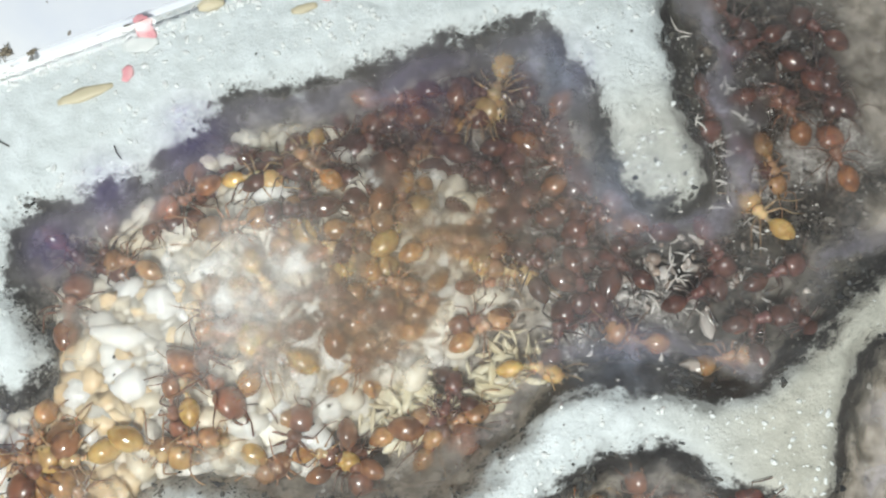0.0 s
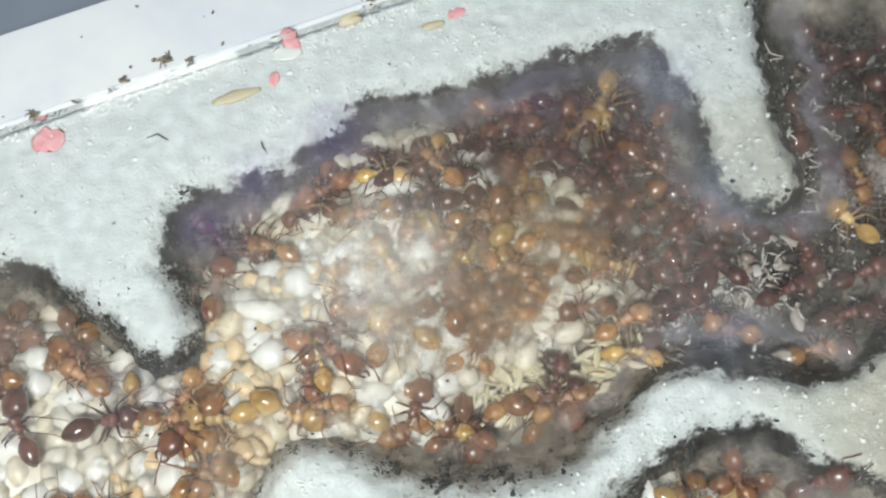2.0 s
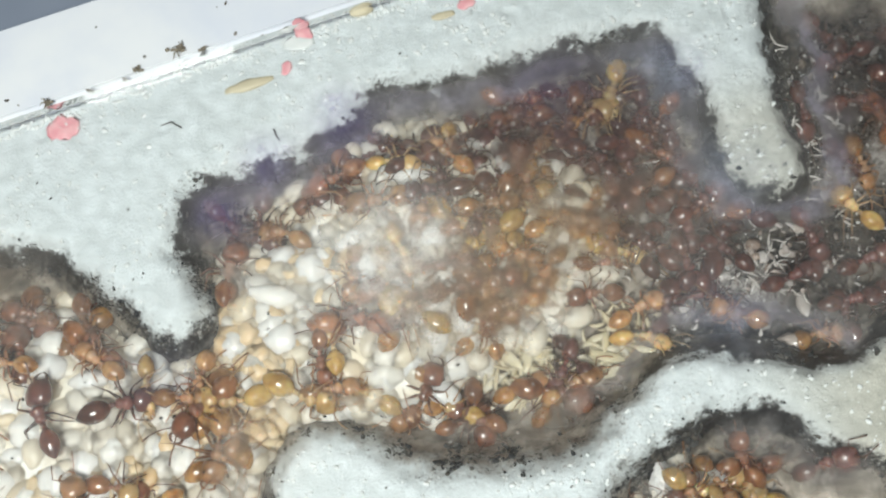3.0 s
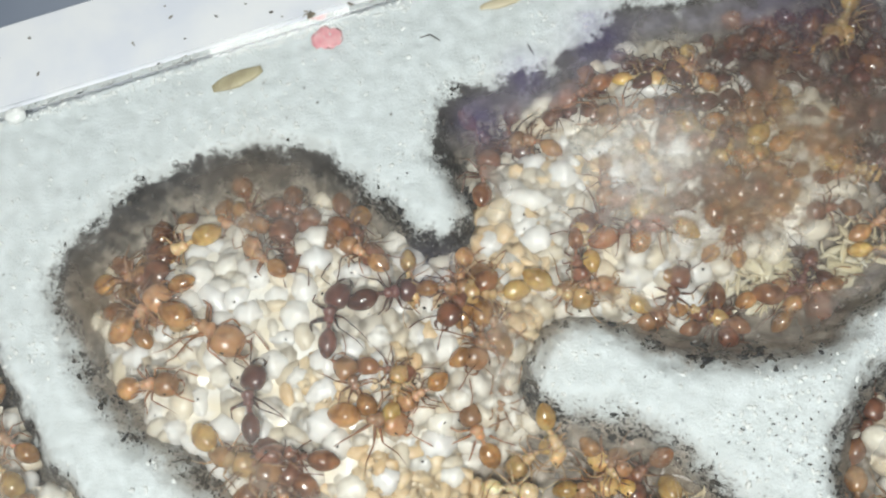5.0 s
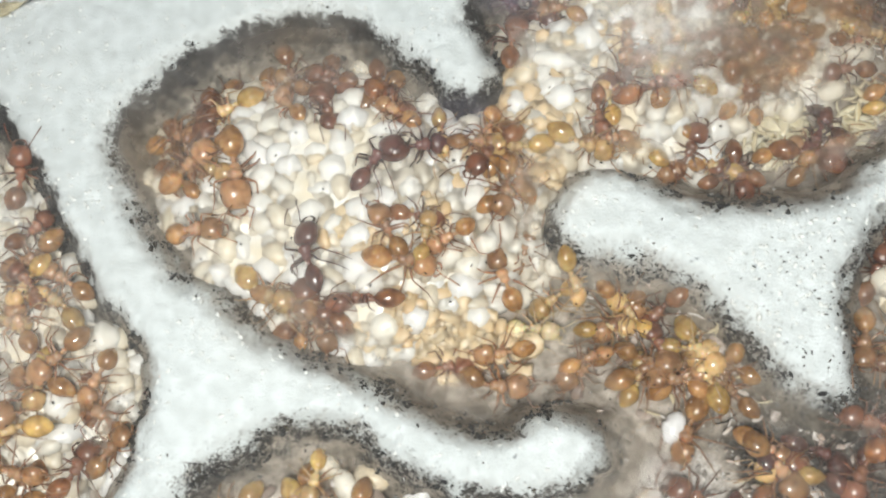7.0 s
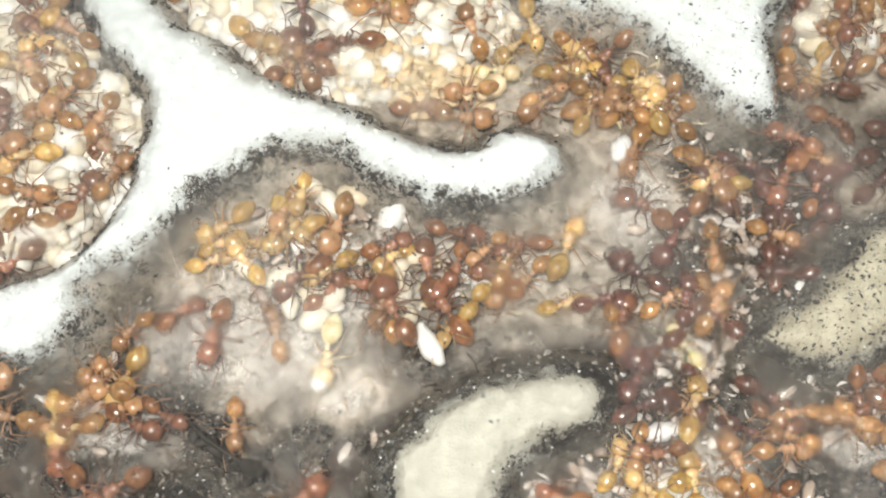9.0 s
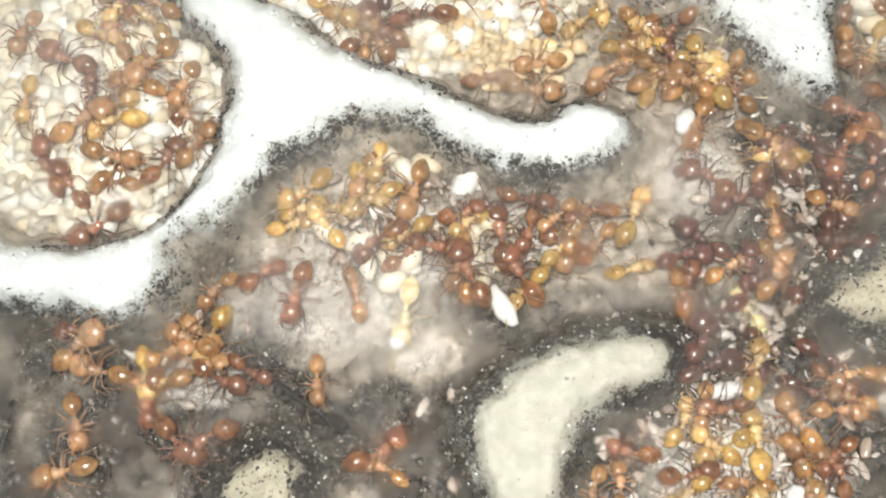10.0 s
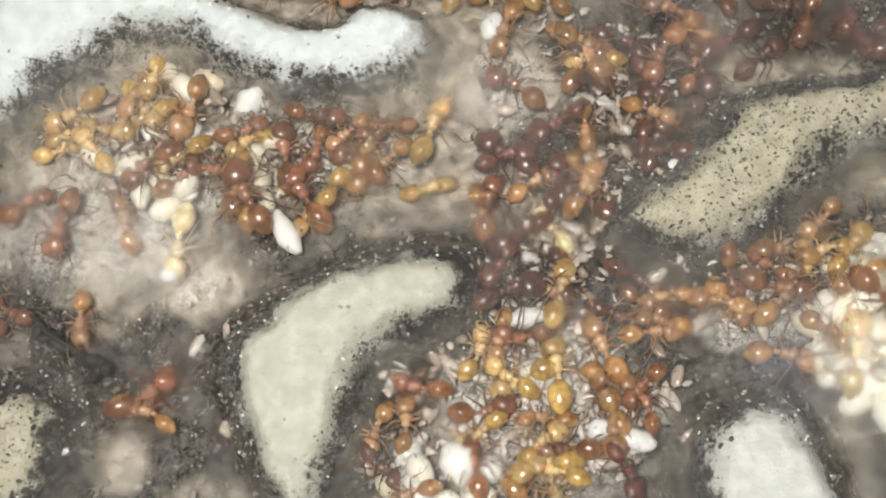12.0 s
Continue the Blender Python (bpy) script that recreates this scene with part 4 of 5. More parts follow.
    for side in (-1, 1):
        for x0, thigh, shin in ((2.04, 28, 62), (1.80, -6, -34), (1.56, -38, -66)):
            # angles in plan, from straight out to the side towards the head
            thigh, shin = math.radians(thigh + rng.uniform(-16, 16)), math.radians(shin + rng.uniform(-20, 20))
            f = rng.uniform(0.62, 0.8) if tucked else rng.uniform(0.88, 1.08)
            foot = shin - 0.35 * (shin - thigh) + rng.uniform(-0.25, 0.25)
            u, v, w = ((math.sin(q), side * math.cos(q)) for q in (thigh, shin, foot))
            at = lambda *steps: (f * sum(d * q[0] for d, q in steps), f * sum(d * q[1] for d, q in steps))
            l = Shape()
            l.tube([(0, 0, 0), (*at((0.2, u)), -0.06), (*at((0.6, u)), 0.24), (*at((1.08, u)), 0.44), (*at((1.14, u), (0.08, v)), 0.40), (*at((1.14, u), (0.5, v)), 0.02), (*at((1.14, u), (0.98, v)), -0.48), (*at((1.14, u), (1.0, v), (0.4, w)), -0.64), (*at((1.14, u), (1.0, v), (0.8, w)), -0.72)], [0.11, 0.11, 0.095, 0.06, 0.048, 0.054, 0.036, 0.024, 0.016], 6)
            part("leg", l.mesh("leg", [leg_m]), root, (x0, side * 0.24, -0.1))
    return root


WORDS = {
    "amber": "glossy amber-brown ant with a rounded shiny gaster",
    "honey": "young honey-yellow ant with a bright translucent gaster",
    "russet": "red-brown ant with dark legs",
    "dark": "dark maroon ant with almost black legs",
    "pale": "freshly hatched pale cream ant",
}
STOCK = {}
PLACED = []
RESTLESS = []
COUNT = {}
for k, look_name in enumerate(LOOKS):
    STOCK[look_name] = [ant_parts(look_name, 10 * k + v, v == 1, v in (2, 3, 4)) for v in range(5)]
    COUNT[look_name] = 0


def resting(x, y, heading, size, seed):
    """The pose of an ant whose gaster lies at x, y, on what lies below it."""
    rng = random.Random(seed)
    way = (math.cos(math.radians(heading)), math.sin(math.radians(heading)))
    z0 = top_level(x, y)
    z1 = top_level(x + 2.7 * size * way[0], y + 2.7 * size * way[1])
    slope = math.degrees(math.atan2(max(-2.2, min(2.2, z1 - z0)), 2.7 * size))
    z = min(z0 + 0.78 * size + rng.uniform(0.0, 0.5) + (0.75 if heap_level(x, y) > 1.3 else 0.0), -0.65)
    if slope > 0:
        slope = min(slope, math.degrees(math.atan2(max(0.0, -0.75 - z), 2.9 * size)))
    return pose(x * MM, y * MM, z * MM, rng.gauss(0, 22), -slope + rng.uniform(-7, 7), heading) @ Matrix.Scale(size, 4)


def worker(look_name, x, y, heading, size):
    ahead = look_up(RIM, x + 3.6 * size * math.cos(math.radians(heading)), y + 3.6 * size * math.sin(math.radians(heading)))
    if look_up(RIM, x, y) < 0.5 or ahead < -1.2:
        return None
    size *= 1.14
    PLACED.append((x, y))
    n = COUNT[look_name]
    COUNT[look_name] += 1
    stock = STOCK[look_name][(n * 7 + int(abs(x) * 10)) % 5]
    m = resting(x, y, heading, size, n * 31 + len(look_name))
    if not stock.get("label"):
        tagged(stock, WORDS[look_name], "ant", "ants of the colony")
        stock.matrix_basis = m
        return stock
    ob = copy_thing(stock, m @ Matrix.Scale(1 / stock.scale.x, 4))
    if len(PLACED) % 6 == 0:
        RESTLESS.append((ob, Matrix.LocRotScale(m.translation, m.to_quaternion(), None)))
    return ob


# western gallery
worker("honey", -22.9, 28.8, -152, 1.10)
worker("amber", -19.7, 29.2, 160, 0.82)
worker("amber", -24.2, 24.7, -143, 1.04)
worker("amber", -31.1, 25.3, 5, 1.02)
worker("amber", -28.5, 21.0, 40, 1.02)
worker("russet", -14.4, 30.1, 163, 0.88)
worker("russet", -12.2, 28.5, -42, 1.03)
worker("amber", -9.0, 25.4, 142, 0.87)
worker("honey", -6.7, 25.5, -85, 0.82)
worker("amber", -2.2, 25.9, -110, 0.87)
worker("dark", -9.9, 22.8, 6, 1.01)
worker("amber", -5.1, 23.2, -8, 0.82)
worker("amber", -27.8, 16.7, -5, 1.02)
worker("honey", -21.8, 12.3, -29, 1.10)
worker("amber", -17.3, 7.7, 81, 0.82)
worker("amber", -11.2, 14.0, -10, 1.10)
worker("honey", -7.7, 14.1, 85, 0.82)
worker("amber", -1.0, 11.1, 111, 0.98)
worker("honey", 3.3, 11.8, -149, 0.82)
worker("pale", -1.0, 9.1, -10, 0.82)
worker("amber", -0.4, 7.2, -168, 0.82)
worker("honey", 4.6, 8.7, 6, 0.82)
worker("honey", 8.9, 8.6, 132, 0.82)
worker("amber", 6.1, 11.5, -35, 0.82)
worker("honey", 10.7, 7.2, -8, 0.82)
worker("amber", 3.2, 5.9, 18, 0.82)
worker("amber", -4.4, 16.1, -156, 0.82)
worker("russet", 5.8, 26.6, -85, 0.82)
worker("amber", 12.8, 24.1, -46, 0.82)
worker("amber", 16.1, 26.0, 40, 0.82)
worker("honey", 16.3, 21.2, 162, 0.82)
worker("dark", 23.5, 25.3, -114, 0.82)
worker("russet", -1.0, 30.8, 85, 0.95)
worker("amber", -0.5, 13.2, 72, 0.82)
worker("amber", 7.5, 6.9, -27, 0.82)
worker("russet", -7.8, 5.6, 8, 0.85)
# northern gallery, about the brood
worker("honey", 10.2, 40.3, -12, 0.82)
worker("dark", 3.4, 37.1, 20, 0.84)
worker("honey", 16.0, 43.1, -126, 0.82)
worker("amber", 16.7, 39.3, 136, 0.82)
worker("amber", 12.2, 36.8, -175, 1.00)
worker("honey", 11.2, 34.0, -61, 0.82)
worker("russet", 15.8, 34.5, 3, 0.82)
worker("dark", 18.3, 42.2, -15, 0.82)
worker("dark", 21.5, 41.4, 8, 0.82)
worker("amber", 25.2, 42.9, 23, 0.82)
worker("amber", 26.8, 37.3, -130, 0.86)
worker("dark", 28.9, 35.9, -144, 0.82)
worker("dark", 29.9, 37.6, 112, 0.82)
worker("dark", 31.0, 44.9, -108, 0.88)
worker("honey", 29.2, 46.8, -109, 0.84)
worker("amber", 23.1, 38.6, -137, 0.82)
worker("amber", 21.7, 33.8, 26, 0.82)
worker("russet", 25.0, 31.4, 13, 0.82)
worker("russet", 27.0, 29.6, -172, 0.82)
worker("amber", 21.1, 28.8, -171, 0.82)
worker("honey", 27.4, 26.2, -16, 0.82)
worker("dark", 24.3, 23.6, 118, 0.82)
worker("amber", 18.3, 25.7, 107, 0.82)
worker("dark", 29.6, 31.1, 100, 0.82)
worker("dark", 31.5, 28.4, 16, 0.82)
worker("honey", 7.1, 25.0, 107, 0.82)
worker("honey", 10.4, 22.2, 156, 0.82)
worker("amber", 13.5, 21.9, -154, 0.82)
worker("amber", 5.2, 23.0, 4, 0.82)
worker("amber", 19.0, 32.8, -29, 0.82)
worker("amber", 24.8, 34.0, -33, 0.82)
worker("dark", 12.8, 41.5, 158, 0.82)
worker("russet", 8.5, 39.8, -150, 0.82)
worker("amber", 18.6, 22.5, 18, 0.82)
worker("dark", 28.0, 41.4, -11, 0.82)
worker("amber", 23.0, 32.0, -124, 0.82)
# the northern gallery, beyond the tongue of plaster
worker("dark", 33.0, 35.8, -86, 0.86)
worker("dark", 35.4, 33.4, -112, 0.86)
worker("dark", 38.3, 33.9, 164, 0.86)
worker("dark", 41.0, 33.8, -62, 0.86)
worker("dark", 38.6, 29.0, 22, 0.86)
worker("dark", 41.6, 29.9, 86, 0.86)
worker("amber", 37.1, 26.4, 155, 0.86)
worker("amber", 39.9, 25.2, 5, 0.86)
worker("dark", 42.4, 27.3, 9, 0.86)
worker("dark", 44.2, 30.1, 21, 0.86)
worker("honey", 46.3, 33.4, 127, 0.86)
worker("dark", 33.3, 29.6, -46, 0.86)
worker("dark", 32.4, 32.7, -85, 0.86)
worker("dark", 36.9, 31.1, 146, 0.86)
worker("dark", 46.2, 28.3, -74, 0.86)
worker("dark", 48.2, 47.5, -161, 0.86)
worker("dark", 45.6, 43.3, -10, 0.86)
worker("russet", 49.1, 40.2, 112, 0.86)
worker("amber", 46.3, 39.5, -80, 0.86)
worker("russet", 51.6, 36.7, 108, 0.86)
worker("dark", 52.4, 46.6, 140, 0.86)
worker("dark", 42.5, 43.8, -78, 0.86)
worker("dark", 50.4, 43.8, -47, 0.86)
# the chamber south of the peninsula
worker("amber", 32.0, 16.8, -70, 0.86)
worker("honey", 29.5, 15.4, -20, 0.86)
worker("russet", 35.1, 15.4, 109, 0.86)
worker("dark", 38.6, 15.6, 22, 0.86)
# middle and southern galleries
worker("russet", -22.3, -12.1, -101, 1.10)
worker("russet", -26.7, -12.7, 28, 0.82)
worker("honey", -23.9, -6.7, 0, 0.82)
worker("honey", -19.0, -9.3, 138, 0.87)
worker("honey", -15.5, -1.1, -99, 0.83)
worker("amber", -12.2, -3.7, -105, 0.97)
worker("amber", -17.2, -15.5, 103, 0.90)
worker("pale", -13.2, -14.1, -92, 1.10)
worker("russet", -12.5, -10.0, -12, 0.97)
worker("russet", -7.1, -14.2, 121, 1.10)
worker("russet", -5.1, -10.9, 99, 1.10)
worker("russet", -2.9, -14.1, 120, 1.10)
worker("honey", -7.0, -7.3, -140, 0.82)
worker("amber", 0.5, -6.7, -144, 0.82)
worker("honey", -1.0, -11.2, 54, 0.86)
worker("honey", 5.3, -9.1, 72, 1.10)
worker("amber", 15.7, 0.7, -36, 0.88)
worker("honey", 19.8, -2.3, 174, 0.82)
worker("amber", 21.1, -6.0, -28, 0.84)
worker("amber", 12.1, -12.7, 27, 0.82)
worker("amber", 16.6, -10.2, -71, 0.82)
worker("amber", 16.2, -14.0, 58, 0.94)
worker("dark", 15.0, -10.4, -76, 0.82)
worker("pale", 15.5, -16.7, 131, 0.82)
worker("amber", 12.7, -19.7, -25, 0.82)
worker("honey", 14.8, -28.0, 101, 1.10)
worker("amber", 18.6, -26.4, 114, 1.03)
worker("honey", 8.5, -26.1, 72, 0.82)
worker("honey", 12.4, -27.3, 153, 0.82)
worker("honey", 10.0, -29.6, -143, 0.82)
worker("amber", 14.9, -29.7, 177, 0.82)
worker("amber", 3.8, -31.2, 92, 0.82)
worker("russet", 8.7, -34.2, 103, 0.82)
worker("honey", 15.5, -33.5, 169, 0.82)
worker("honey", 12.0, -32.1, 38, 0.82)
worker("russet", 6.0, -27.5, 166, 0.82)
worker("amber", 2.2, -28.8, -112, 0.82)
worker("russet", 19.7, -20.9, -31, 0.82)
worker("amber", 23.3, -23.3, 164, 0.82)
worker("amber", 23.7, -20.6, -161, 0.82)
worker("amber", 26.1, -20.6, -54, 0.82)
worker("russet", 28.5, -20.4, -11, 1.10)
worker("amber", 28.6, -25.0, -17, 1.01)
worker("russet", 21.3, -26.5, -135, 0.82)
worker("russet", 21.1, -30.0, 108, 0.82)
worker("pale", 34.5, -27.7, 79, 1.10)
worker("dark", 18.2, -32.1, -62, 0.82)
worker("amber", -20.5, -20.0, -89, 0.82)
worker("russet", -16.7, -28.1, 29, 1.05)
worker("amber", -13.4, -29.0, 160, 0.82)
worker("amber", -19.1, -31.4, 164, 0.82)
worker("russet", 13.6, -23.6, -170, 0.82)
worker("dark", 17.7, -21.7, -25, 0.82)
worker("amber", 10.8, -22.3, -103, 0.82)
worker("amber", 25.6, 0.4, -35, 0.82)
worker("dark", 22.1, -2.8, -65, 0.82)
worker("russet", 25.4, -4.4, 66, 0.82)
worker("amber", 35.1, -14.7, -143, 0.82)
worker("honey", 35.5, -17.5, -165, 0.82)
worker("amber", 37.0, -19.9, -158, 0.82)
worker("dark", 1.0, -31.7, -45, 0.82)
worker("amber", 5.4, -34.1, -155, 0.82)
worker("russet", 30.9, -20.1, 138, 0.82)
worker("amber", 32.5, -23.0, -51, 0.82)
worker("dark", 11.4, -17.2, -117, 0.82)
# the strand of ants along the middle passage
worker("amber", 17.4, -6.3, -88, 0.82)
worker("amber", 9.2, -12.9, -77, 0.82)
worker("dark", 24.1, -0.9, 65, 0.82)
worker("dark", 14.6, -13.5, 80, 0.82)
worker("amber", 19.8, -23.8, 5, 0.82)
worker("amber", 27.6, -22.0, 164, 0.82)
worker("amber", 17.0, -26.0, -28, 0.82)
worker("honey", -35.2, -19.4, -78, 0.82)
worker("amber", -37.3, -20.9, -16, 0.82)
worker("honey", -32.1, -20.7, -151, 0.82)
worker("amber", -29.6, -18.1, 141, 0.82)
worker("amber", -28.6, -12.5, -128, 0.82)
worker("amber", -16.6, -2.3, -107, 0.85)
worker("honey", -24.5, -8.3, 20, 0.82)
worker("russet", -9.8, -8.0, 22, 0.82)
worker("russet", -2.5, -7.4, -111, 0.82)
worker("amber", 3.6, -9.0, -139, 0.82)
worker("honey", 4.2, -12.5, 15, 0.82)
worker("honey", 11.5, 8.4, -52, 1.04)
worker("honey", 3.0, 13.4, -64, 0.94)
worker("amber", 14.3, 4.8, 145, 0.82)
worker("amber", 16.0, 2.7, 133, 0.82)
worker("honey", 8.3, 12.9, -61, 0.96)
worker("russet", -14.3, -11.9, 38, 0.82)
worker("amber", -8.3, -13.9, 109, 0.89)
# western gallery, the way out of it and its edges
worker("amber", -4.4, 4.7, -8, 1.09)
worker("amber", 12.7, 4.3, 170, 0.96)
# far western chamber
worker("amber", -34.7, 7.8, -133, 1.01)
worker("amber", -32.6, 6.7, -116, 0.98)
worker("honey", -35.1, 9.9, 149, 1.02)
worker("honey", -38.5, 13.9, -117, 0.94)
worker("russet", -40.5, 15.7, 57, 0.94)
worker("amber", -35.6, 4.5, 171, 1.05)
worker("russet", -42.0, 20.3, 74, 1.05)
worker("amber", -38.6, 7.8, 123, 0.89)
# far western chamber, southern end
worker("amber", -33.1, -1.5, 36, 1.01)
worker("russet", -42.0, 6.4, 160, 1.08)
worker("amber", -34.9, 11.8, 147, 0.94)
worker("amber", -43.0, -0.1, 34, 1.07)
worker("russet", -41.8, -5.4, 130, 0.93)
worker("russet", -38.0, 11.3, 131, 0.92)
worker("amber", -31.6, 1.1, 142, 1.09)
worker("amber", -40.3, -1.8, -13, 1.02)
worker("russet", -43.9, -4.3, 117, 1.02)
worker("russet", -38.7, -6.5, -140, 1.09)
worker("russet", -35.6, -3.5, 58, 1.06)
worker("honey", -37.2, 1.6, -159, 1.06)
# northern gallery
worker("honey", 29.3, 47.0, -118, 1.04)
worker("dark", 32.7, 34.7, 33, 0.95)
# middle gallery
worker("amber", -34.6, -19.4, 15, 0.97)
worker("amber", -31.9, -21.0, 22, 1.05)
worker("amber", -37.0, -20.9, 168, 1.00)
worker("amber", -41.8, -19.5, 35, 1.06)
worker("amber", -29.8, -18.7, 154, 1.00)
worker("amber", -40.8, -23.2, -74, 0.94)
worker("russet", -34.2, -21.4, -98, 0.93)
worker("amber", -39.2, -28.4, -166, 0.99)
worker("russet", -27.9, -25.1, -146, 1.07)
worker("russet", -32.8, -25.4, -42, 1.01)
worker("amber", 16.5, -0.1, -48, 1.05)
worker("russet", 24.5, -0.4, -122, 1.03)
worker("amber", 9.8, 4.0, 27, 0.91)
worker("honey", 14.0, 3.4, 120, 1.01)
# southern galleries
worker("russet", 26.1, 0.8, 161, 1.03)
worker("dark", 30.2, -0.4, -154, 1.03)
worker("dark", 37.3, -0.7, -45, 0.97)


def throng(places):
    """More ants at random in the densest parts of the galleries, too tangled to count."""
    rng = random.Random(77)
    verts, faces, mats, total, table = [], [], [], 0, []
    for cx, cy, rx, ry, count, looks in places:
        made = tries = 0
        while made < count and tries < 60 * count:
            tries += 1
            x, y = rng.uniform(cx - rx, cx + rx), rng.uniform(cy - ry, cy + ry)
            if not in_region(x, y, cx, cy, rx, ry) or look_up(RIM, x, y) < 1.0 or any((x - a) ** 2 + (y - b) ** 2 < 1.6 ** 2 for a, b in PLACED):
                continue
            heading = rng.uniform(-180, 180)
            if look_up(RIM, x + 4 * math.cos(math.radians(heading)), y + 4 * math.sin(math.radians(heading))) < 0.8:
                continue
            PLACED.append((x, y))
            made += 1
            stock = STOCK[rng.choice(looks)][rng.randrange(5)]
            m = resting(x, y, heading, rng.uniform(0.95, 1.2), rng.random())
            m = m @ Matrix.Translation((0, 0, -0.25 * MM))
            for ob in stock.children_recursive:
                local = ob.matrix_basis if ob.parent == stock else ob.parent.matrix_basis @ ob.matrix_basis
                full = np.array(m @ local)
                co = np.empty(len(ob.data.vertices) * 3)
                ob.data.vertices.foreach_get("co", co)
                co = co.reshape(-1, 3) @ full[:3, :3].T + full[:3, 3]
                verts += co.tolist()
                for q in ob.data.polygons:
                    faces.append([v + total for v in q.vertices])
                    mat = ob.data.materials[q.material_index]
                    if mat not in table:
                        table.append(mat)
                    mats.append(table.index(mat))
                total += len(co)
    me = bpy.data.meshes.new("ant_throng")
    me.from_pydata(verts, [], faces)
    for mat in table:
        me.materials.append(mat)
    me.polygons.foreach_set("material_index", mats)
    me.polygons.foreach_set("use_smooth", [True] * len(faces))
    tagged(new("ant_throng", me), "tangled throng of brown and amber ants deep in the galleries", "ants", kind="stuff")


RUST = ("russet", "amber", "russet", "amber")
RED, GOLD, MIXED = ("dark", "dark", "russet"), ("amber", "amber", "honey", "russet"), ("amber", "russet", "honey", "amber", "honey", "russet")
throng([(1, 21.5, 4, 3.5, 6, GOLD), (-7, 16.5, 5, 3, 3, GOLD), (-29, 23, 3, 6, 4, GOLD), (-18, 31, 9, 2.5, 9, RUST), (-29, 27, 4, 4, 5, RUST), (17, 21.6, 6, 1.6, 7, RUST), (8, 41, 6, 2, 6, RED), (0, 37, 3, 4, 4, RED), (-20, 10, 7, 2, 4, MIXED), (19, 34, 7, 6, 5, GOLD), (10, 36, 7, 3, 3, GOLD), (26, 42, 8, 5, 8, RED), (25, 43.5, 8, 2.5, 9, RED), (31, 39, 3, 5, 7, RED), (38, 28, 9, 4, 3, RED), (48, 44, 5, 9, 4, RED), (18, 42, 8, 3, 6, RED), (21, 40, 8, 5, 8, RED), (21, 35, 7, 6, 8, GOLD), (13, 8, 8, 6, 10, GOLD), (28, 11, 6, 8, 12, MIXED), (33, 14, 4, 4, 6, MIXED), (-40, 8, 11, 14, 9, GOLD),
        (-12, -5, 10, 4, 8, MIXED), (-2, -9, 7, 4, 6, MIXED), (21, -5, 6, 8, 6, RED), (15, -17, 7, 7, 6, RED), (13, -28, 8, 7, 9, MIXED), (30, -20, 8, 3, 6, MIXED), (-32, -19, 8, 4, 4, MIXED), (33, 0, 8, 4, 6, RED), (17, -10, 5, 7, 3, RED), (33, 34, 4, 4, 4, RED), (11, 30.5, 6, 4, 8, GOLD)])


# ---- specks, crumbs and scraps ----
def lump(shape, x, y, z, size, rng, flat=0.7, long=2.0, mat=0):
    turn = Euler((rng.uniform(-0.5, 0.5), rng.uniform(-0.5, 0.5), rng.uniform(0, 6.3))).to_matrix()
    shape.ball((x, y, z), (size * rng.uniform(1, long), size, size * flat), 6, 4, turn, mat, 0.42, rng)


def mould_specks():
    rng = random.Random(21)
    s = Shape()
    made = 0
    patches = np.clip(0.55 + 1.5 * waves(GX, GY, 1.5, 77, 2), 0.06, 1.6)
    while made < 12500:
        x, y = rng.uniform(-46, 54), rng.uniform(-40, 56)
        d = look_up(RIM, x, y)
        thick = look_up(patches, x, y)
        if not -6 < d < 1.8 or y > edge_line(x) - 1 or rng.random() > (1.0 if y > 8 else 0.9) * thick * math.exp(-((d - 0.2) / (0.62 if d < 0.2 else 0.8)) ** 2) + (0.010 if d < 0 else 0) + (0.25 * max(0, 1 - math.hypot(x - 22, y - 9) / 8) if d < 0.5 else 0) + (0.6 if min(look_up(isle_gap[4], x, y), look_up(isle_gap[6], x, y)) < 1.5 else 0):
            continue
        r = rng.choice((0.03, 0.04, 0.05, 0.06, 0.08, 0.10, 0.14)) * rng.uniform(0.7, 1.3) * (0.55 if d < -1.2 else 0.8 + 0.35 * thick)
        lump(s, x, y, surface(x, y) + 0.2 * r, r, rng, 0.5, 2.6)
        made += 1
    tagged(new("mould_specks", s.mesh("mould_specks", [SPECK], False)), "black mould grains along the gallery rims", "mould", kind="stuff")


def litter():
    rng = random.Random(22)
    s = Shape()
    made = 0
    while made < 7500:
        x, y = rng.uniform(-46, 54), rng.uniform(-40, 50)
        d = look_up(RIM, x, y)
        if d < (-0.2 if y < 4 else 0.8) or heap_level(x, y) > 1.6 or rng.random() > 0.3 + 0.7 * float(soil_shade_at(x, y)):
            continue
        r = rng.choice((0.04, 0.05, 0.06, 0.07, 0.09, 0.15)) * rng.uniform(0.7, 1.4)
        lump(s, x, y, top_level(x, y) + 0.2 * r, r, rng, 0.6, 2.6)
        made += 1
    tagged(new("gallery_litter", s.mesh("gallery_litter", [LITTER], False)), "grey and brown crumbs of soil on the gallery floors", "litter", kind="stuff")


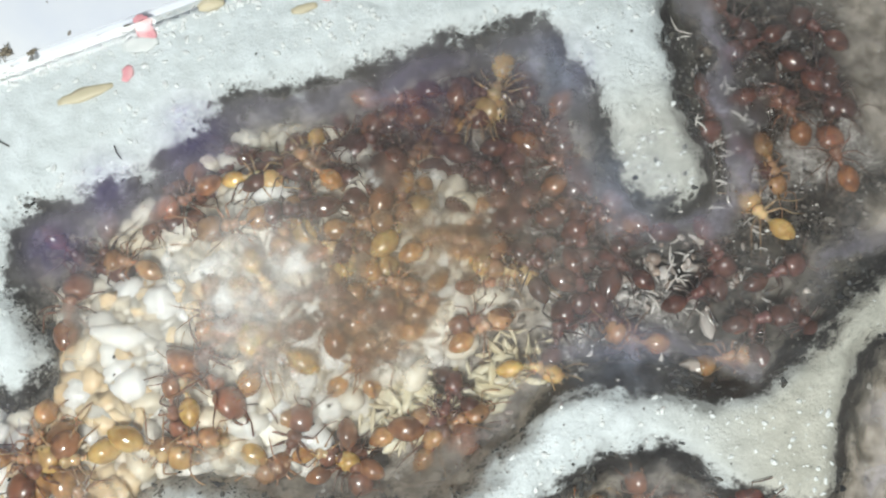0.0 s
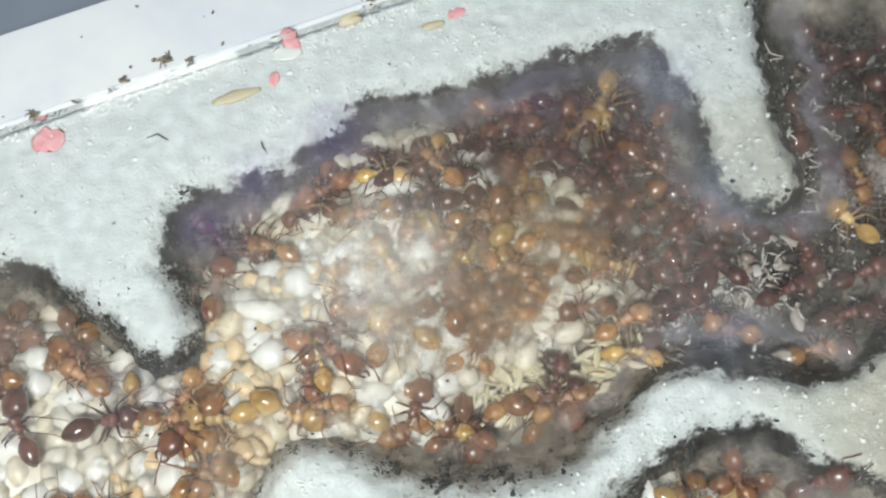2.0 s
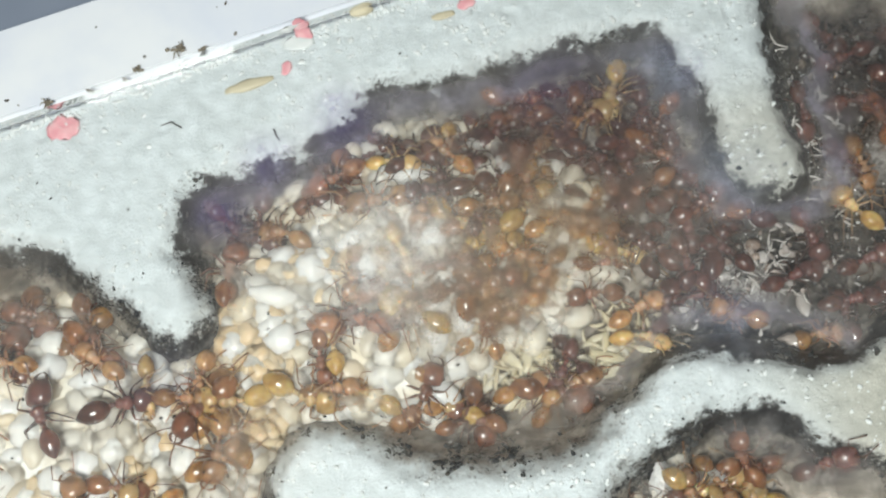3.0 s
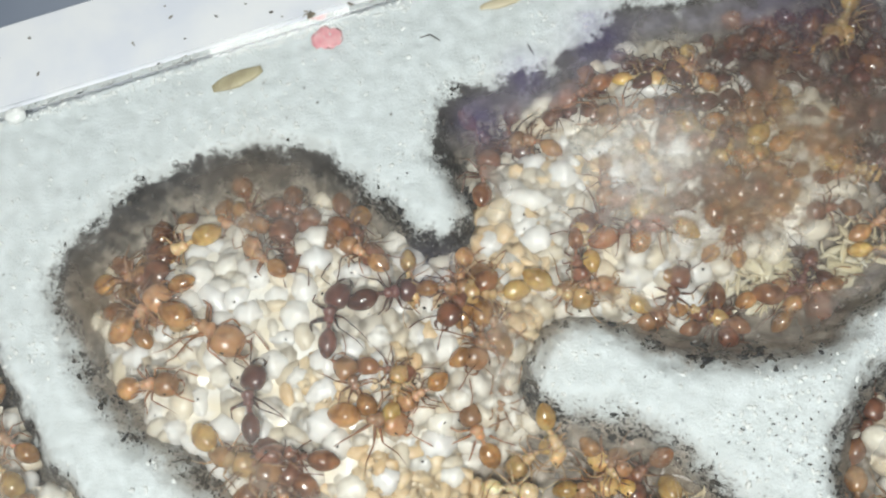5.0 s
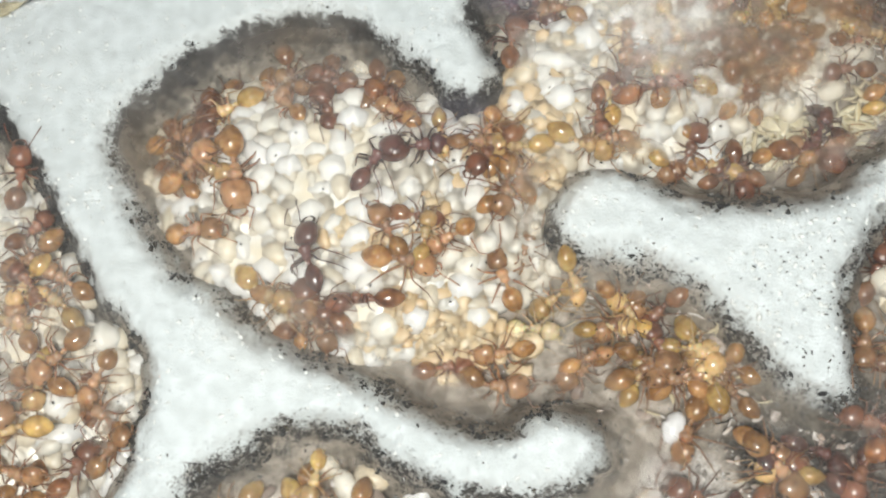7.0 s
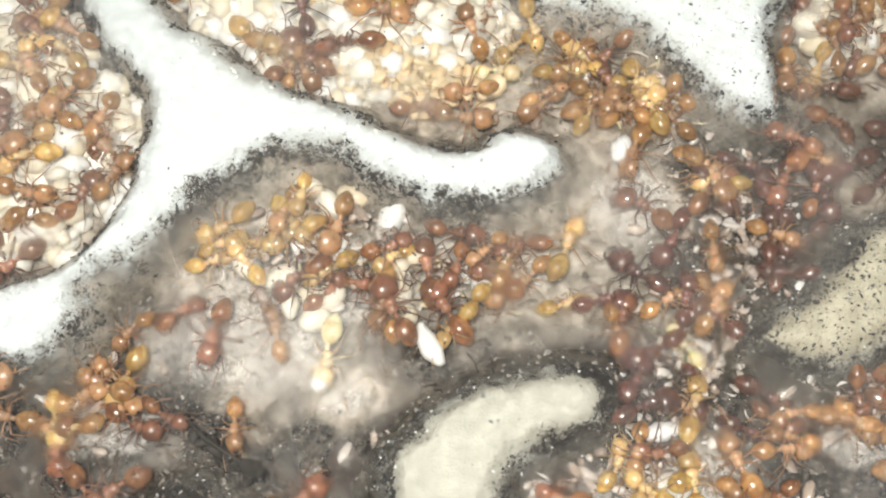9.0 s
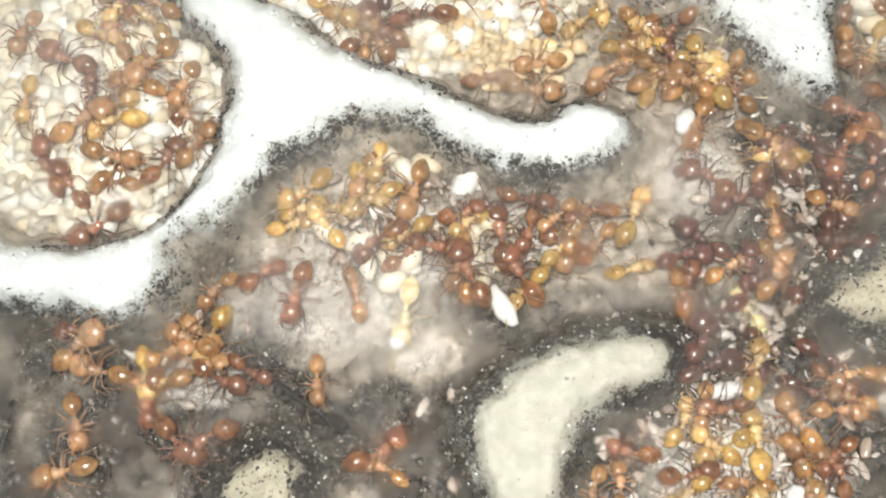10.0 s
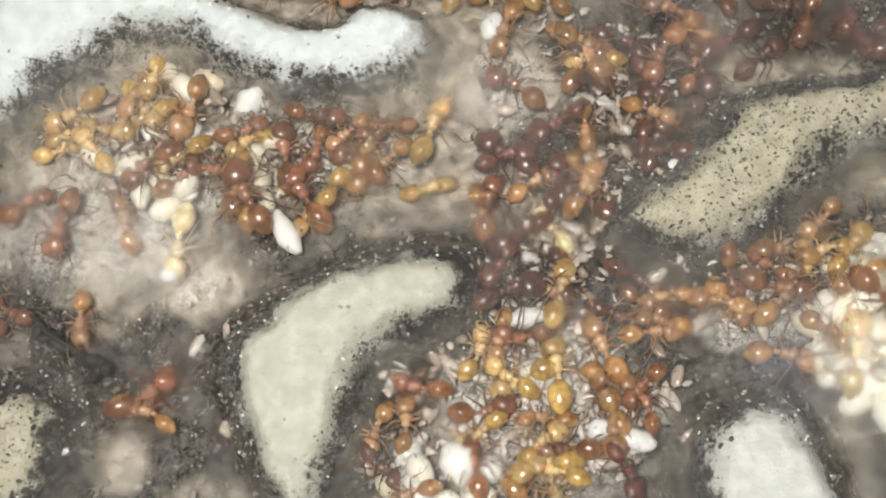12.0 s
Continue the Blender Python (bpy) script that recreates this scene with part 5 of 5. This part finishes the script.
def sand():
    rng = random.Random(23)
    s = Shape()
    # the northern grains are added as white sparkles for the wet floor
    for cx, cy, rx, ry, n in ((12, -6, 7, 6, 120), (20, -14, 6, 6, 60), (36, 31, 9, 5, 110), (45, 40, 6, 10, 90), (-18, -24, 9, 5, 25), (15, -24, 9, 7, 60)):
        for _ in range(n):
            x, y = rng.gauss(cx, rx / 2), rng.gauss(cy, ry / 2)
            if look_up(RIM, x, y) > -0.3:
                r = rng.uniform(0.04, 0.11)
                lump(s, x, y, top_level(x, y) + 0.4 * r, r, rng, 0.8, 1.5)
    tagged(new("sand_grains", s.mesh("sand_grains", [SAND], False)), "bright sand grains on the gallery floors, some in place of glints", "sand", kind="stuff")


def plaster_crumbs():
    """Pale crumbs and bubbles that stick to the plaster under the glass."""
    rng = random.Random(24)
    s = Shape()
    made = 0
    while made < 2600:
        x, y = rng.uniform(-46, 54), rng.uniform(-40, 56)
        if look_up(RIM, x, y) > -0.9 or min(look_up(isle_gap[k], x, y) for k in (3, 4, 5, 6)) < 0 or y > edge_line(x) - 1 or rng.random() > 0.35 + 0.5 * float(waves(np.array(x), np.array(y), 7.0, 71, 2)):
            continue
        r = rng.choice((0.04, 0.05, 0.06, 0.08, 0.12, 0.16)) * rng.uniform(0.8, 1.2)
        lump(s, x, y, surface(x, y) + 0.1 * r, r, rng, 0.5, 1.8)
        made += 1
    made = 0
    while made < 150:
        x, y = rng.uniform(-30, 46), rng.uniform(-38, 4)
        if not -0.9 < look_up(RIM, x, y) < 1.6 or min(look_up(isle_gap[k], x, y) for k in (3, 4, 5, 6)) > 2:
            continue
        lump(s, x, y, surface(x, y) + 0.05, rng.choice((0.05, 0.07, 0.1)) * rng.uniform(0.8, 1.2), rng, 0.6, 1.6)
        made += 1
    tagged(new("plaster_crumbs", s.mesh("plaster_crumbs", [CRUMB])), "white plaster crumbs sticking to the plaster surface", "crumbs", kind="stuff")


def droplets():
    """Fine drops of moisture on the floors, on the brood and on the rims."""
    rng = random.Random(25)
    s = Shape()
    for cx, cy, rx, ry, n in ((38, 31, 8, 5, 130), (45, 42, 5, 10, 110), (24, 38, 9, 6, 120), (13, -28, 9, 6, 110), (17, -14, 6, 8, 110), (-10, -8, 13, 5, 130), (13, 6, 7, 6, 80), (32, -20, 7, 3, 60), (35, -2, 8, 5, 60), (0, -22, 10, 7, 25), (28, -12, 8, 5, 50)):
        for _ in range(n):
            x, y = rng.gauss(cx, rx / 2), rng.gauss(cy, ry / 2)
            r = rng.choice((0.05, 0.07, 0.09, 0.13)) * rng.uniform(0.8, 1.2)
            s.ball((x, y, top_level(x, y) + rng.choice((0.0, 0.2, 0.5))), (r * rng.uniform(1, 1.6), r, r * 0.8), 10, 7, Euler((0, 0, rng.uniform(0, 6.3))).to_matrix())
    made = 0
    while made < 1300:
        # finer ones hang under the glass
        x, y = rng.uniform(-44, 52), rng.uniform(-38, 50)
        if look_up(RIM, x, y) < 0.3 or rng.random() > (0.75 if y < 8 or x > 26 else 0.3):
            continue
        r = rng.choice((0.03, 0.04, 0.05, 0.07)) * rng.uniform(0.8, 1.2)
        s.ball((x, y, 0.44 - 0.3 * r), (r * rng.uniform(1, 2.2), r, r * 0.6), 10, 7, Euler((0, 0, rng.uniform(0, 6.3))).to_matrix())
        made += 1
    tagged(new("water_droplets", s.mesh("water_droplets", [DROP])), "fine glistening water droplets on floors and under glass", "droplets", kind="stuff")


def leg_scraps():
    """Broken legs of dead ants, dark and bent."""
    rng = random.Random(26)
    s = Shape()
    for cx, cy, rx, ry, n in ((-16, 18, 14, 10, 16), (4, 27, 10, 6, 8), (15, 6, 8, 6, 18), (-10, -10, 14, 6, 18), (14, -26, 9, 7, 18), (30, -21, 6, 3, 8), (-2, -18, 8, 3, 8), (38, 31, 8, 4, 8), (-20, -22, 8, 4, 8), (-3.8, 43.1, 0.6, 0.6, 1), (1, 42.2, 3, 1, 1)):
        for _ in range(n):
            x, y = rng.gauss(cx, rx / 2), rng.gauss(cy, ry / 2)
            if n > 1 and look_up(RIM, x, y) < 0.2:
                continue
            a, b, k = rng.uniform(0, 6.3), rng.uniform(-1.2, 1.2), rng.uniform(0.5, 1.0)
            z = top_level(x, y) + (0.35 if look_up(RIM, x, y) > 0 else 0.06)
            p = (x + k * math.cos(a), y + k * math.sin(a), z + 0.12)
            s.tube([(x, y, z), p, (p[0] + k * math.cos(a + b), p[1] + k * math.sin(a + b), z)], [0.05, 0.065, 0.03], 5)
    tagged(new("leg_scraps", s.mesh("leg_scraps", [BARK])), "broken black ant legs scattered over the floors and brood", "leg scraps", kind="stuff")


def water_material():
    m, nodes, links, sh = material("water_drop")
    sh.inputs["Base Color"].default_value = (0.95, 0.97, 1.0, 1)
    sh.inputs["Roughness"].default_value, sh.inputs["IOR"].default_value = 0.04, 1.33
    sh.inputs["Transmission Weight"].default_value, sh.inputs["Coat Weight"].default_value = 0.9, 1.0
    return m


DROP = water_material()
droplets()
leg_scraps()
mould_specks()
plaster_crumbs()
litter()
sand()


def paste(name, label, mat, spots, seed):
    rng = random.Random(seed)
    s = Shape()
    for cx, cy, rx, ry, n in spots:
        for _ in range(n):
            x, y = rng.gauss(cx, rx / 2), rng.gauss(cy, ry / 2)
            if look_up(RIM, x, y) > 0.8:
                lump(s, x, y, top_level(x, y) + rng.uniform(0.2, 0.8), rng.uniform(0.5, 1.0), rng, 0.45, 1.6)
    return tagged(new(name, s.mesh(name, [mat])), label, "ant food", kind="stuff")


paste("food_paste", "clumps of cream and ochre food paste among the brood", PASTE, ((-7.6, 9.6, 4.5, 2.6, 120), (0.6, 25.4, 3.0, 4.5, 110), (-13, 16.5, 3, 2, 25), (-3, 8, 4, 1.5, 40), (6, 32, 3, 2, 30), (-8.1, 17.4, 2.0, 1.6, 34), (-4.0, 20.8, 2.0, 1.6, 34), (-11.3, 15.2, 2.0, 1.6, 34), (0.4, 24.3, 2.0, 1.6, 34), (2.4, 20.6, 2.0, 1.6, 34)), 41)


def debris():
    """Torn scraps of skin, cocoon and food trodden in between the ants."""
    rng = random.Random(43)
    s = Shape()
    for cx, cy, rx, ry, n in ((12, -29, 9, 6, 420), (-12, -8, 13, 5, 170), (30, -20, 7, 3, 160), (19, -4, 5, 9, 140), (15, -17, 5, 6, 140), (0, -24, 9, 6, 90), (26, -14, 7, 5, 80), (14, 6, 8, 5, 110), (38, 31, 8, 4, 70), (-32, -19, 7, 3, 40), (24, 34, 6, 8, 60)):
        for _ in range(n):
            x, y = rng.gauss(cx, rx / 2), rng.gauss(cy, ry / 2)
            if look_up(RIM, x, y) > 1.0:
                lump(s, x, y, top_level(x, y) + rng.uniform(0.0, 0.5), rng.choice((0.12, 0.18, 0.25, 0.4)) * rng.uniform(0.8, 1.3), rng, 0.4, 2.4)
    tagged(new("nest_debris", s.mesh("nest_debris", [DEBRIS])), "trodden scraps of pale skin and brown food between the ants", "debris", kind="stuff")


debris()


def slivers(name, spots, mat, label, category, seed, thin):
    rng = random.Random(seed)
    s = Shape()
    for cx, cy, rx, ry, n in spots:
        for _ in range(n):
            x, y = rng.gauss(cx, rx / 2), rng.gauss(cy, ry / 2)
            if look_up(RIM, x, y) < 0.6:
                continue
            length, w = rng.uniform(0.7, 1.9) * (0.5 + 0.5 * thin), rng.uniform(0.1, 0.28) * thin
            turn = Euler((rng.uniform(-0.6, 0.6), rng.uniform(-0.4, 0.4), rng.uniform(0, 6.3))).to_matrix()
            s.loft([(x + length * (u - 0.5), y + 0.12 * math.sin(3 * u), 0, w * math.sin(math.pi * (0.08 + 0.86 * u)), 0.06) for u in (0, 0.25, 0.5, 0.75, 1)], 6, 0, turn, (x, y, 0))
            z = top_level(x, y) + rng.uniform(0.1, 0.8)
            for k in range(len(s.verts) - 30, len(s.verts)):
                s.verts[k] = (s.verts[k][0], s.verts[k][1], s.verts[k][2] + z)
    tagged(new(name, s.mesh(name, [mat])), label, category, kind="stuff")


slivers("straw_husks", ((19.6, 24.4, 4, 2.4, 60), (27.5, 27.2, 3, 2, 30), (11, 39.5, 8, 2, 16), (-6, -10, 8, 3, 20), (14, 7, 6, 5, 26)), HUSK, "straw-coloured husk slivers beside the brood", "husks", 51, 1.0)
slivers("husk_flakes", ((26.2, 25.3, 2.6, 1.8, 22), (19.2, 24.4, 4.2, 2.4, 44), (18.8, 28.7, 3, 2, 14)), FLAKE, "broad cream husk flakes heaped beside the brood", "husks", 57, 2.1)
# the north-eastern slivers are added in place of glints off the wet floor
slivers("skin_shreds", ((-16, -7, 8, 3, 18), (36.5, 31, 7, 3, 36), (13, -28, 8, 5, 60), (30, -21, 6, 3, 24), (16, -16, 5, 6, 24), (14, 7, 6, 5, 24), (-6, -10, 8, 3, 24), (44, 40, 5, 8, 60), (38, 31, 9, 4, 60), (26, 40, 7, 4, 40)), SHED, "shiny pale shreds of skin and wing, some in place of glints", "skin shreds", 53, 0.55)


def blob(name, x, y, z, rx, ry, rz, heading, mat, label, category, seed, group="", wobble=0.12):
    """One small flat or rounded scrap with an uneven outline."""
    rng = random.Random(seed)
    s = Shape()
    rings = []
    for k in range(9):
        u = k / 8
        rings.append((rx * (2 * u - 1), ry * rng.uniform(-0.08, 0.08), 0, ry * math.sin(math.pi * (0.1 + 0.8 * u)) ** 0.8 * rng.uniform(0.9, 1.1), rz * math.sin(math.pi * (0.12 + 0.76 * u))))
    s.loft(rings, 12, 0, None, (0, 0, 0), wobble, rng)
    ob = new(name, s.mesh(name, [mat]))
    ob.matrix_basis = pose(x * MM, y * MM, z * MM, 0, 0, heading)
    return tagged(ob, label, category, group)


PAINT = "dab of pink paint on the white plaster"
for k, (x, y, rx, ry, a) in enumerate(((-13.0, 44.0, 1.25, 1.0, 10), (5.3, 50.4, 1.0, 0.6, -60), (4.9, 51.4, 0.5, 0.4, 0), (3.9, 47.6, 0.6, 0.42, 70), (17.8, 51.9, 0.7, 0.45, 20))):
    blob("paint_dab", x, y, surface(x, y) + 0.02, rx, ry, 0.08, a, PINK, PAINT, "paint", 60 + k, "pink paint dabs", 0.2)
blob("plaster_flake", 4.9, 49.6, surface(4.9, 49.6) + 0.04, 1.2, 0.6, 0.08, 5, CRUMB, "white plaster flake under a pink paint dab", "flake", 71, "", 0.3)
blob("seed_husk", 1.1, 46.4, surface(1.1, 46.4) + 0.1, 1.9, 0.45, 0.22, 14, HUSK, "straw-coloured seed husk lying on the plaster", "seed husk", 72)
blob("seed_husk", -20.1, 40.7, surface(-20.1, 40.7) + 0.1, 2.1, 0.75, 0.25, 22, SEED, "flat olive-grey seed husk lying on the plaster", "seed husk", 73, "", 0.05)
blob("seed_husk", -43.4, 37.2, surface(-43.4, 36.0) + 0.25, 2.0, 0.8, 0.25, 38, SEED, "olive seed husk at the edge of the plaster block", "seed husk", 74)
blob("seed_husk", 9.8, 51.8, surface(9.8, 51.5) + 0.3, 0.9, 0.4, 0.25, 10, HUSK, "small brown seed husk at the glass edge", "seed husk", 75)
blob("seed_husk", 16.0, 51.0, surface(16.0, 51.0) + 0.1, 0.9, 0.35, 0.18, 10, HUSK, "pale seed husk lying on the plaster", "seed husk", 76)
for k, (x, y, r, a) in enumerate(((23.7, -11.3, 0.48, 20), (9.8, -17.7, 0.26, 0), (-20.0, -31.3, 0.3, 40), (15.6, -11.8, 0.22, 0), (8.0, -31.5, 0.3, 70))):
    blob("mica_flake", x, y, max(surface(x, y), top_level(x, y)) + 0.15, r, r * 0.75, 0.06, a, SHINE, "bright white mica flake lying loose", "flake", 80 + k, "mica flakes")
for k, (x, y, rx, ry, a, z) in enumerate(((12.4, -22.3, 1.4, 0.8, 10, 0.6), (19.6, -31.2, 1.5, 0.8, -15, 0.6), (17.2, -30.4, 0.9, 0.7, 40, 0.5), (-14.0, -18.2, 0.7, 0.7, 0, 0.9), (10.6, 1.2, 1.2, 0.8, 65, 0.8))):
    blob("empty_pupal_case", x, y, top_level(x, y) + z, rx, ry, 0.7, a, SHINE, "crumpled white pupal case on the gallery floor", "pupal case", 90 + k, "pupal cases", 0.1)
big = larva_mesh(3.9, 1.8, 0.2, 9)
for x, y, a in ((2.4, 30.3, -14), (-5.2, -15.2, -62), (12.3, 39.2, -8), (18.2, 38.2, 60)):
    ob = new("pupa", big)
    ob.matrix_basis = pose(x * MM, y * MM, (top_level(x, y) + 0.8) * MM, 0, 0, a)
    tagged(ob, "long smooth white ant pupa lying on the brood", "pupa", "pupae")


def scrap_tuft(x, y, size, seed, tall):
    """A little heap of dry plant fibres and crumbs at the glass edge."""
    rng = random.Random(seed)
    s = Shape()
    z = -0.58
    for _ in range(9):
        lump(s, rng.gauss(0, 0.35 * size), rng.gauss(0, 0.2 * size), rng.uniform(0, 0.35), rng.uniform(0.08, 0.22) * size, rng, 0.6, 2.4)
    for _ in range(6):
        a, k = rng.uniform(0, 6.3), rng.uniform(0.4, 1.1) * size
        s.tube([(0, 0, 0.2), (0.5 * k * math.cos(a), 0.5 * k * math.sin(a), 0.2 + tall * 0.5), (k * math.cos(a + 0.4), k * math.sin(a + 0.4), 0.15)], [0.05, 0.06, 0.02], 5)
    ob = new("scrap_tuft", s.mesh("scrap_tuft", [FIBRE]))
    ob.matrix_basis = pose(x * MM, y * MM, z * MM)
    tagged(ob, "grey-brown tuft of dry fibres caught at the glass edge", "plant scrap", "scraps at the edge")


for k, (x, y, size) in enumerate(((-4.4, 50.1, 0.9), (-14.6, 46.4, 0.8), (-2.6, 50.0, 0.5), (11.5, 54.0, 0.9), (-7.6, 48.7, 0.6))):
    scrap_tuft(x, y, size, 120 + k, 0.3)


def plant_scrap():
    rng = random.Random(101)
    s = Shape()
    for k in range(16):
        u = k / 15
        x, y = -23.6 + 5.2 * u + rng.uniform(-0.4, 0.4), -21.9 - 3.5 * u + rng.uniform(-0.5, 0.5)
        lump(s, x, y, top_level(x, y) + rng.uniform(0.3, 1.2), rng.uniform(0.2, 0.55), rng, 0.6, 2.4)
    s.tube([(-24.2, -21.0, -3.6), (-22.5, -22.6, -3.2), (-20.2, -24.0, -3.3), (-18.0, -25.6, -3.7)], [0.1, 0.2, 0.17, 0.08])
    tagged(new("plant_scrap", s.mesh("plant_scrap", [BARK])), "rotten black scrap of plant lying on the gallery floor", "plant scrap")


plant_scrap()


def edge_bead():
    """The lumpy white sealant between glass and plaster, and the dirt caught along it."""
    rng = random.Random(111)
    s, dirt = Shape(), Shape()
    for k in range(640):
        x = -56 + k * 0.185 + rng.uniform(-0.1, 0.1)
        off = rng.uniform(-0.75, -0.1)
        lump(s, x, edge_line(x) + off - 0.25, -0.02, rng.uniform(0.08, 0.2), rng, 0.5, 2.2)
        if rng.random() < 0.22:
            lump(dirt, x, edge_line(x) + rng.uniform(0.1, 0.7), -0.15, rng.uniform(0.05, 0.16), rng, 0.7, 3.5)
    for _ in range(40):
        x = rng.uniform(-50, 36)
        lump(dirt, x, edge_line(x) + rng.uniform(1.5, 8.0), -0.55, rng.uniform(0.06, 0.16), rng, 0.6, 2)
    s.ball((-37.9, 38.3, 0.3), (0.9, 0.7, 0.5), 12, 8)
    tagged(new("sealant_bead", s.mesh("sealant_bead", [CRUMB])), "lumpy white sealant along the glass edge", "sealant", kind="structure")
    tagged(new("edge_dirt", dirt.mesh("edge_dirt", [LITTER], False)), "brown dirt crumbs caught along the glass edge", "dirt", kind="stuff")


edge_bead()


# ---- ants that walk about ----
ROAMERS = []


def roamer(look_name, size, rows):
    """An ant that moves: rows of seconds, place of its gaster and heading."""
    stock = STOCK[look_name][1]
    size *= 0.92
    poses = [(t, resting(x, y, heading, size, 5 + size)) for t, x, y, heading in rows]
    ob = copy_thing(stock, poses[0][1] @ Matrix.Scale(1 / stock.scale.x, 4))
    ROAMERS.append((ob, poses, rows))
    return ob


roamer("dark", 1.25, [(0, -19.5, 13.8, 70), (4.5, -18.6, 13.5, 84), (5.5, -17.0, 13.1, 117), (6.0, -16.1, 13.4, 134), (6.7, -16.1, 12.5, 113), (8.3, -15.7, 12.2, 105), (12, -15.4, 12.0, 104)])
roamer("dark", 1.25, [(0, -13.6, 21.5, 118), (2.5, -13.2, 21.0, 116), (4.5, -12.5, 19.4, 90), (5.5, -12.7, 19.3, 80), (6.0, -12.8, 19.6, 70), (6.7, -12.7, 20.2, 57), (8.3, -12.8, 20.5, 52), (12, -12.8, 20.6, 50)])
roamer("amber", 1.0, [(0, -15.0, 26.3, 170), (4.5, -15.5, 26.0, 166), (5.0, -16.6, 25.2, 140), (5.5, -17.5, 24.6, 112), (6.0, -17.9, 25.8, 118), (6.7, -18.1, 26.3, 131), (12, -18.2, 26.4, 133)])
roamer("amber", 1.5, [(0, -23.5, 21.3, -4), (4.5, -23.6, 21.4, -10), (5.5, -24.2, 22.3, -46), (6.0, -23.7, 22.9, -54), (6.7, -23.4, 23.6, -75), (8.3, -23.2, 23.9, -86), (12, -23.2, 24.0, -88)])
roamer("russet", 1.3, [(0, -12.0, 11.4, 182), (4.5, -12.2, 11.2, 180), (5.5, -13.5, 10.3, 163), (6.0, -12.6, 10.2, 168), (6.7, -10.6, 10.7, 181), (8.3, -10.2, 10.8, 186), (12, -10.2, 10.9, 187)])
roamer("russet", 1.35, [(0, 6.8, 27.9, -41), (1.5, 6.6, 28.2, -45), (2.0, 5.4, 27.7, -24), (2.5, 5.8, 27.9, -10), (4.3, 7.7, 26.8, 17), (6.0, 8.3, 26.6, 19), (12, 8.4, 26.6, 19)])
roamer("dark", 1.2, [(0, 14.6, -4.4, -94), (8.4, 14.6, -4.6, -96), (8.8, 15.1, -5.0, -108), (9.2, 15.0, -5.4, -120), (9.6, 15.8, -5.2, -142), (10.0, 16.4, -5.3, -156), (10.4, 17.2, -5.6, -158), (11.5, 15.8, -7.4, -148), (12, 16.9, -6.4, -148)])
roamer("dark", 1.1, [(0, 6.5, -12.6, 12), (9.6, 7.0, -12.2, 14), (10.2, 9.3, -11.0, 20), (10.8, 10.2, -10.3, 18), (12, 9.9, -10.4, 22)])
roamer("amber", 1.0, [(0, 24.4, 28.0, 30), (1.0, 24.6, 28.1, 44), (1.4, 24.2, 28.4, 32), (1.8, 26.8, 27.6, 28), (4.3, 27.5, 27.3, 30), (12, 27.5, 27.3, 30)])


for spare in [o for group in STOCK.values() for o in group if not o.get("label")]:
    for o in [*spare.children_recursive, spare]:
        bpy.data.objects.remove(o)


def motions():
    for ob, poses, rows in ROAMERS:
        walk(ob, poses)
        legs = [c for c in ob.children if c.name.startswith("leg")]
        for n, leg in enumerate(legs):
            home = leg.location.copy()
            steps = []
            for k in range(49):
                t = k * 0.25
                before = [q for q in rows if q[0] <= t][-1]
                after = ([q for q in rows if q[0] > t] or [rows[-1]])[0]
                span = max(after[0] - before[0], 0.1)
                pace = min(1.0, (math.hypot(after[1] - before[1], after[2] - before[2]) + abs(after[3] - before[3]) / 25) / span)
                swing = 16 * pace * math.sin(math.pi * (k + n % 2 + 0.5))
                steps.append((t, Matrix.Translation(home) @ pose(0, 0, 0, 0, 0, swing)))
            walk(leg, steps)
    # ants that stay but shift on their feet
    for n, (ob, base) in enumerate(RESTLESS):
        sway = random.Random(n)
        rows = [(t, base @ pose(sway.uniform(-0.12, 0.12) * MM, sway.uniform(-0.12, 0.12) * MM, 0, 0, 0, sway.uniform(-4, 4))) for t in range(13)]
        walk(ob, [(t, Matrix.LocRotScale(m.translation, m.to_quaternion(), None)) for t, m in rows])


motions()
